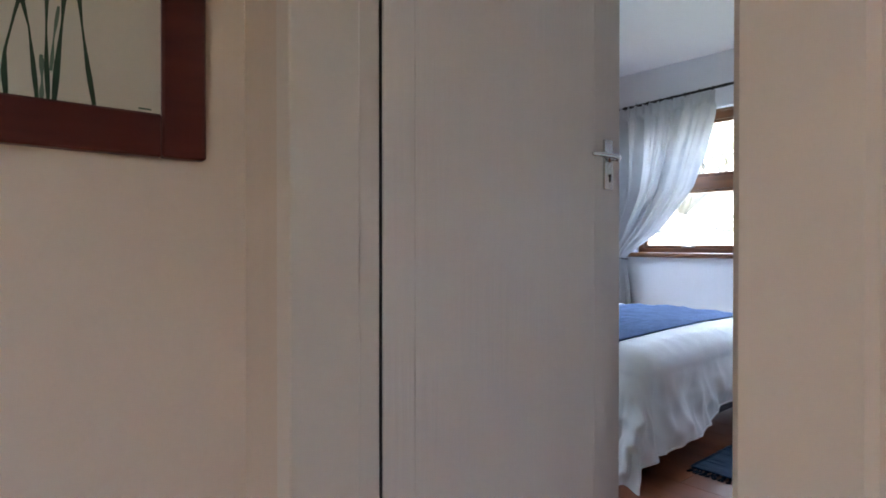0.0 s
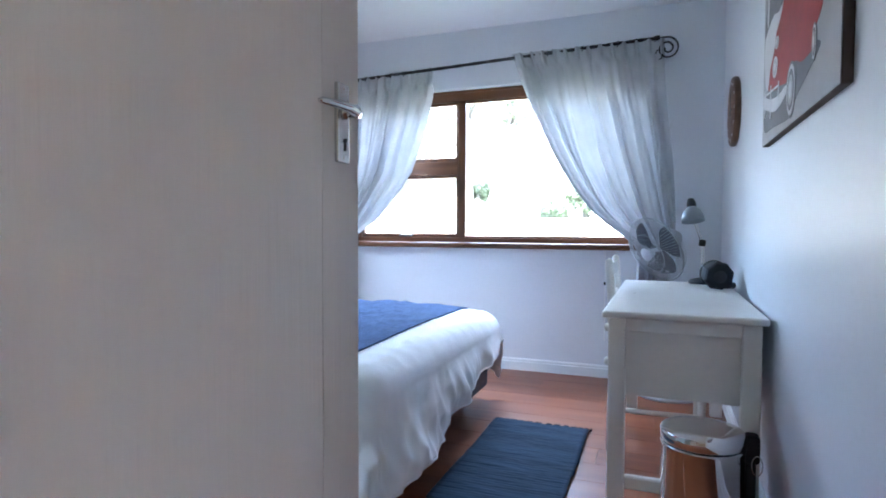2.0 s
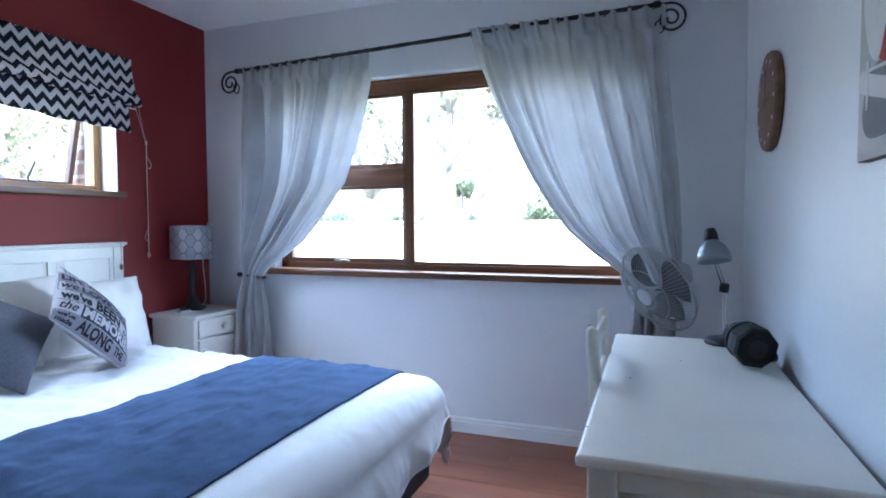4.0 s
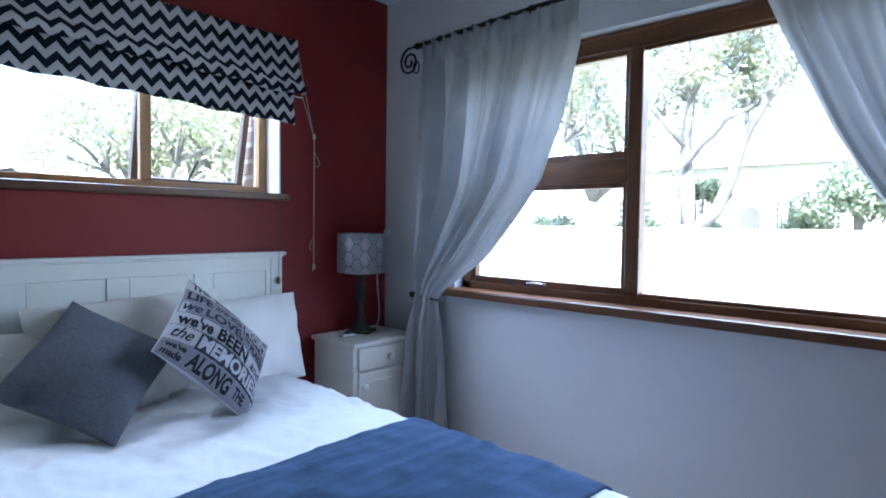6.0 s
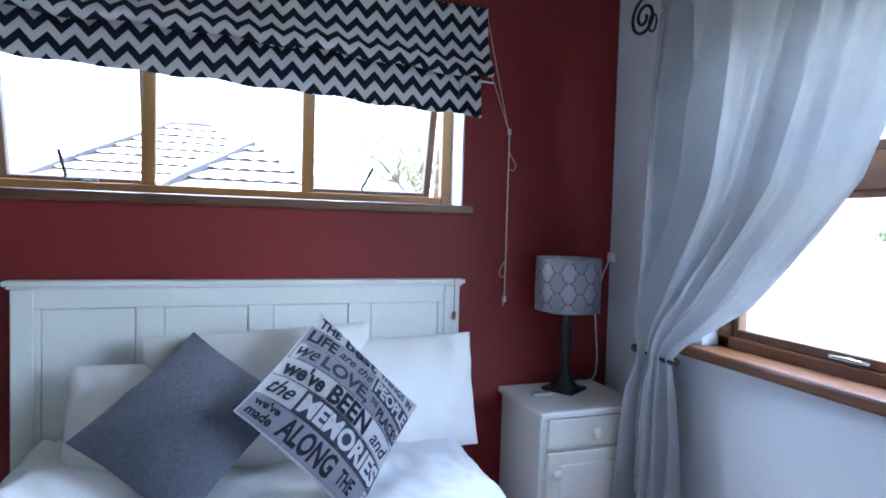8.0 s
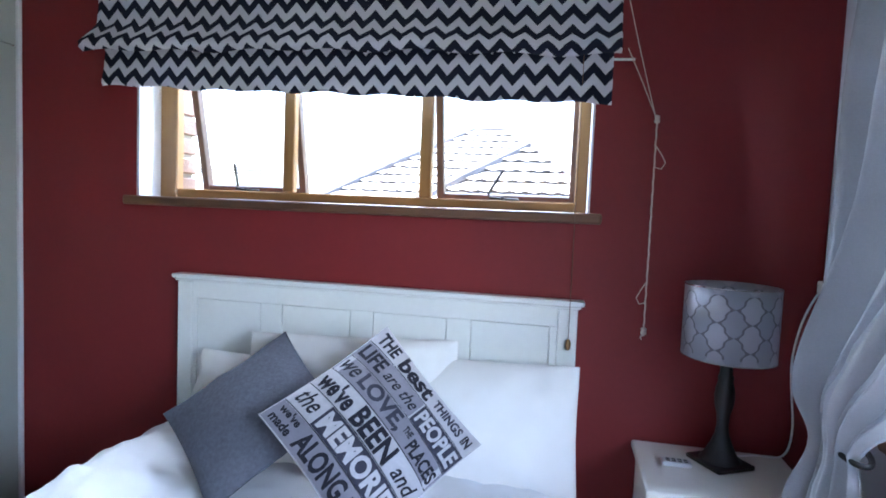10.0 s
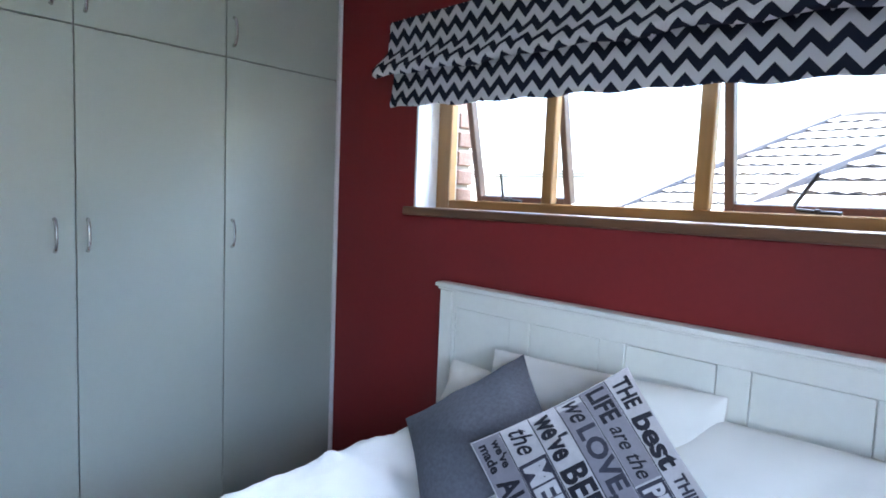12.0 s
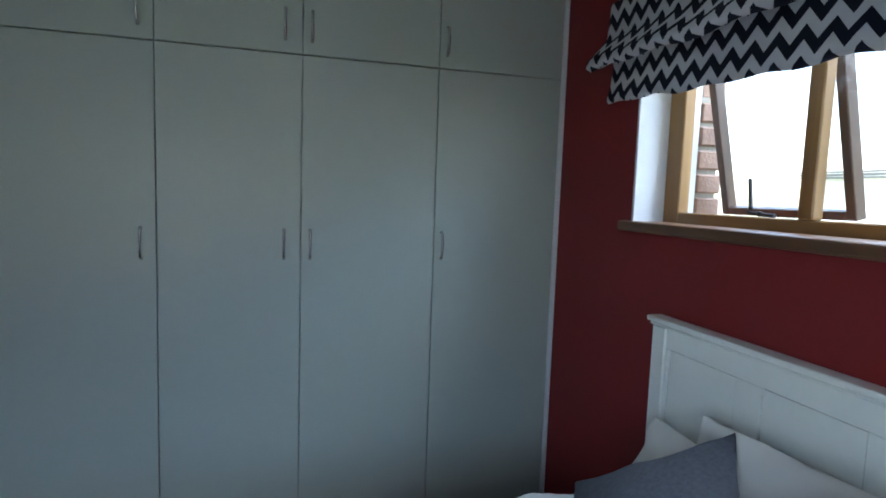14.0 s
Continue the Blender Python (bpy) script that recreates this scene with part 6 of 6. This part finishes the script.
for i, (x, y, z, r) in enumerate(((21.0, 9.4, 1.20, 0.75), (21.0, 4.75, 1.10, 0.7), (20.2, 6.85, 2.45, 0.6), (22.0, 12.6, 1.3, 0.9), (20.5, 3.1, 1.95, 1.45), (21.0, 6.7, 1.20, 0.5))):
    bush((x, y, z), r, 40 + i, 1200 + int(2600 * r * r))


def far_house():
    h = thing("house", (29, 7, -0.3), "white plastered house with an arched doorway and low roof", "house")
    part("wall", box(26.0, -6, -0.3, 33, 15, 3.6), M_PLASTER, h)
    bm = bmesh.new()
    v = [bm.verts.new(p) for p in ((25.4, -6.6, 3.6), (25.4, 15.6, 3.6), (33.6, 15.6, 3.6), (33.6, -6.6, 3.6), (29.5, -3, 5.6), (29.5, 12, 5.6))]
    for q in ((0, 1, 5, 4), (2, 3, 4, 5), (1, 2, 5), (3, 0, 4), (3, 2, 1, 0)):
        bm.faces.new([v[i] for i in q])
    part("roof", bm, M_TILE, h, "grey pitched roof")
    pts = [(6.68, 0.2), (7.33, 0.2), (7.33, 1.75)] + [(7.005 + 0.325 * math.cos(math.pi * k / 12), 1.80 + 0.325 * math.sin(math.pi * k / 12)) for k in range(13)] + [(6.68, 1.75)]
    bm = bmesh.new()
    f = bm.faces.new([bm.verts.new((25.99, y, z)) for y, z in pts])
    e = bmesh.ops.extrude_face_region(bm, geom=[f])
    bmesh.ops.translate(bm, vec=(-0.05, 0, 0), verts=[q for q in e["geom"] if isinstance(q, bmesh.types.BMVert)])
    bmesh.ops.recalc_face_normals(bm, faces=bm.faces)
    part("door", bm, M_HIP, h, "grey arched doorway")
    for y0, y1, z0, z1 in ((5.70, 6.15, 1.35, 2.35), (8.7, 9.5, 1.3, 2.3), (4.2, 4.8, 1.35, 2.3), (10.8, 12.2, 1.3, 2.4), (0.5, 2.0, 1.3, 2.4)):
        w = part("window", box(25.96, y0, z0, 26.02, y1, z1), M_DARKGLASS, h)
        for k in range(1, 4):
            y = y0 + (y1 - y0) * k / 4
            part("bar", box(25.93, y - 0.025, z0, 25.96, y + 0.025, z1), M_PLASTER, w)
        for k in range(1, 4):
            z = z0 + (z1 - z0) * k / 4
            part("bar", box(25.915, y0, z - 0.025, 25.93, y1, z + 0.025), M_PLASTER, w)


far_house()


def tiled_face(a, b, c, d, courses, bm, lips):
    """A roof slope between eave a-b and top d-c, in overlapping courses with scalloped lower edges, and lips that carry
    painted shade.
    """
    a, b, c, d = (Vector(p) for p in (a, b, c, d))
    up = (b - a).cross(d - a).normalized()
    if up.z < 0:
        up = -up
    for k in range(courses):
        t0, t1 = k / courses, (k + 1) / courses
        l0, r0, l1, r1 = a.lerp(d, t0), b.lerp(c, t0), a.lerp(d, t1), b.lerp(c, t1)
        n = max(4, int((r0 - l0).length / 0.11))
        lo, hi = [], []
        for i in range(n + 1):
            s = i / n
            lo.append(bm.verts.new(l0.lerp(r0, s) + up * (0.062 if i % 2 else 0.028)))
            hi.append(bm.verts.new(l1.lerp(r1, s)))
        # a strip under each course's edge, coloured dark in place of its shade
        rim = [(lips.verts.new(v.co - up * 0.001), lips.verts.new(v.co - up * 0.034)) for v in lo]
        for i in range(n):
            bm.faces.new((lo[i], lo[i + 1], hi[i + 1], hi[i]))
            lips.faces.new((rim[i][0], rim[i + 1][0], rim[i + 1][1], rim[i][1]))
    return bm


def neighbour(name_x, eave, ridge, y0, y1, ze, zr, courses):
    """A house with a hipped, tiled roof: eave and ridge are ranges along x."""
    h = thing("house", (name_x, (y0 + y1) / 2, -0.3), "neighbouring house with a hipped grey tiled roof", "house", "neighbouring roofs")
    ym = (y0 + y1) / 2
    part("wall", box(eave[0] + 0.4, y0 + 0.4, -0.3, eave[1] - 0.4, y1 - 0.4, ze), M_PLASTER, h)
    bm, lips = bmesh.new(), bmesh.new()
    A, B, C, D = (eave[0], y0, ze), (eave[1], y0, ze), (eave[1], y1, ze), (eave[0], y1, ze)
    R0, R1 = (ridge[0], ym, zr), (ridge[1], ym, zr)
    for q in ((A, B, R1, R0), (C, D, R0, R1), (B, C, R1, R1), (D, A, R0, R0)):
        tiled_face(*q, courses, bm, lips)
    r = part("roof", bm, M_TILE, h, "grey concrete roof tiles in courses")
    part("course_shade", lips, M_GAPSHADE, r, "near-black strips painted as shade under the tile courses")
    for p, q in ((A, R0), (B, R1), (C, R1), (D, R0), (R0, R1)):
        if (Vector(p) - Vector(q)).length > 0.05:
            part("hip_tiles", tube([p, Vector(p).lerp(Vector(q), 0.5) + Vector((0, 0, 0.04)), q], 0.085, 8), M_HIP, r)


neighbour(2.2, (-0.85, 4.89), (1.80, 2.66), 11.5, 18.5, 1.4, 3.36, 11)
neighbour(3.4, (1.48, 5.06), (3.385, 3.405), 9.0, 13.0, 1.2, 2.557, 8)


def outhouse():
    """A low white building beyond the neighbours, with a banded fascia."""
    c = thing("outhouse", (-9.2, 22, -0.3), "far white outbuilding with a grey banded fascia", "outbuilding")
    part("wall", box(-11.8, 20.3, -0.3, -6.75, 23.8, 2.5), M_PLASTER, c)
    part("roof", box(-12, 20.08, 2.50, -6.55, 24, 2.70), M_PLASTER, c)
    for z in (2.47, 2.57, 2.67):
        part("fascia_board", box(-12.02, 20.0, z, -6.5, 20.06, z + 0.055, 0.006), M_HIP, c, "weathered grey fascia board")


outhouse()


def palm():
    p = thing("palm", (7.2, 10.0, -0.3), "young palm with arching yellow-green fronds", "palm")
    part("trunk", tube([(7.2, 10, -0.3), (7.2, 10, 1.3)], [0.10, 0.07], 10), M_BARK, p)
    frond = mat("palm_fronds", (0.17, 0.19, 0.05), 0.6, trans=0.3)
    for k in range(11):
        a = 2 * math.pi * k / 11
        bm = bmesh.new()
        for q in range(22):
            t = q / 21
            c = Vector((7.2 + math.cos(a) * 1.1 * t, 10 + math.sin(a) * 1.1 * t, 1.3 + 0.95 * t - 0.75 * t * t + 0.12 * math.sin(k)))
            s = Vector((-math.sin(a), math.cos(a), 0))
            l = 0.30 * math.sin(math.pi * (0.12 + 0.8 * t))
            for sg in (-1, 1):
                tip = c + s * sg * l + Vector((math.cos(a) * 0.12, math.sin(a) * 0.12, -0.10 * l))
                e = Vector((math.cos(a), math.sin(a), 0)) * 0.018
                bm.faces.new([bm.verts.new(v) for v in (c - e, c + e, tip)])
        part("frond", bm, frond, p)


palm()


def brick_pier(x0, x1):
    """Face brick outside the north window, at the edge of its opening."""
    p = tagged(part("brick_pier", box(x0 + 0.008, 3.897, 0.3, x1 - 0.008, 3.99, 2.70), M_MORTAR, None, "brown face-brick edge outside the window", kind="structure"), category="brick pier")
    me = None
    k = 0
    z = 1.235
    rnd = random.Random(6)
    while z < 2.35:
        off = rnd.uniform(-0.008, 0.010)
        if me is None:
            bm = box(-0.1, -0.0525, -0.034, 0.1, 0.0525, 0.034, 0.006)
            me = bpy.data.meshes.new("brick")
            bm.to_mesh(me)
            bm.free()
            me.materials.append(M_BRICK)
        b = new("brick", me)
        b.parent = p
        b.matrix_basis = pose((x0 + x1) / 2 + off, 3.953 + rnd.uniform(-0.003, 0.003), z, 0, 0, rnd.uniform(-1, 1)) @ Matrix.Diagonal(((x1 - x0) / 0.2, 1, 1, 1))
        z += 0.085
        k += 1


brick_pier(2.120, 2.328)
brick_pier(4.045, 4.25)


# ---- floor boards ----
def floor():
    f = struct("floor", box(DOORW0, SOUTH - 0.1, -0.2, EAST + 0.1, NORTH + 0.1, -0.012, 0, box(-2.65, -0.95, -0.2, DOORW0, 1.52, -0.012)), M_FLOOR, "reddish brown wood laminate floor", "floor")
    rnd = random.Random(11)
    w, L = 0.192, 1.26
    meshes = {}
    for zone in ((0.515, EAST, SOUTH, NORTH), (-2.6, 0.512, -0.9, 1.409)):
        xa, xb, ya, yb = zone
        i, x = 0, xa
        while x < xb - 0.002:
            x1 = min(x + w, xb)
            y = ya - rnd.uniform(0.0, 0.9)
            while y < yb - 0.002:
                y1 = y + L
                p0, p1 = max(y, ya), min(y1, yb)
                if p1 - p0 > 0.02:
                    key = (round(x1 - x, 3), round(p1 - p0, 3))
                    if key not in meshes:
                        hx, hy = key[0] / 2 - 0.0005, key[1] / 2 - 0.0005
                        bm = box(-hx, -hy, -0.010, hx, hy, 0.0, 0.0007)
                        me = bpy.data.meshes.new("plank")
                        bm.to_mesh(me)
                        bm.free()
                        me.materials.append(M_PLANK)
                        meshes[key] = me
                    b = new("plank", meshes[key])
                    b.parent = f
                    b.location = ((x + x1) / 2, (p0 + p1) / 2, 0.0)
                y = y1
            x = x1


M_PLANK = wood_mat("floor_plank", (0.175, 0.050, 0.020), (0.265, 0.090, 0.037), 0.32, along=1, scale=12, island=0.10, bump=0.04)
floor()
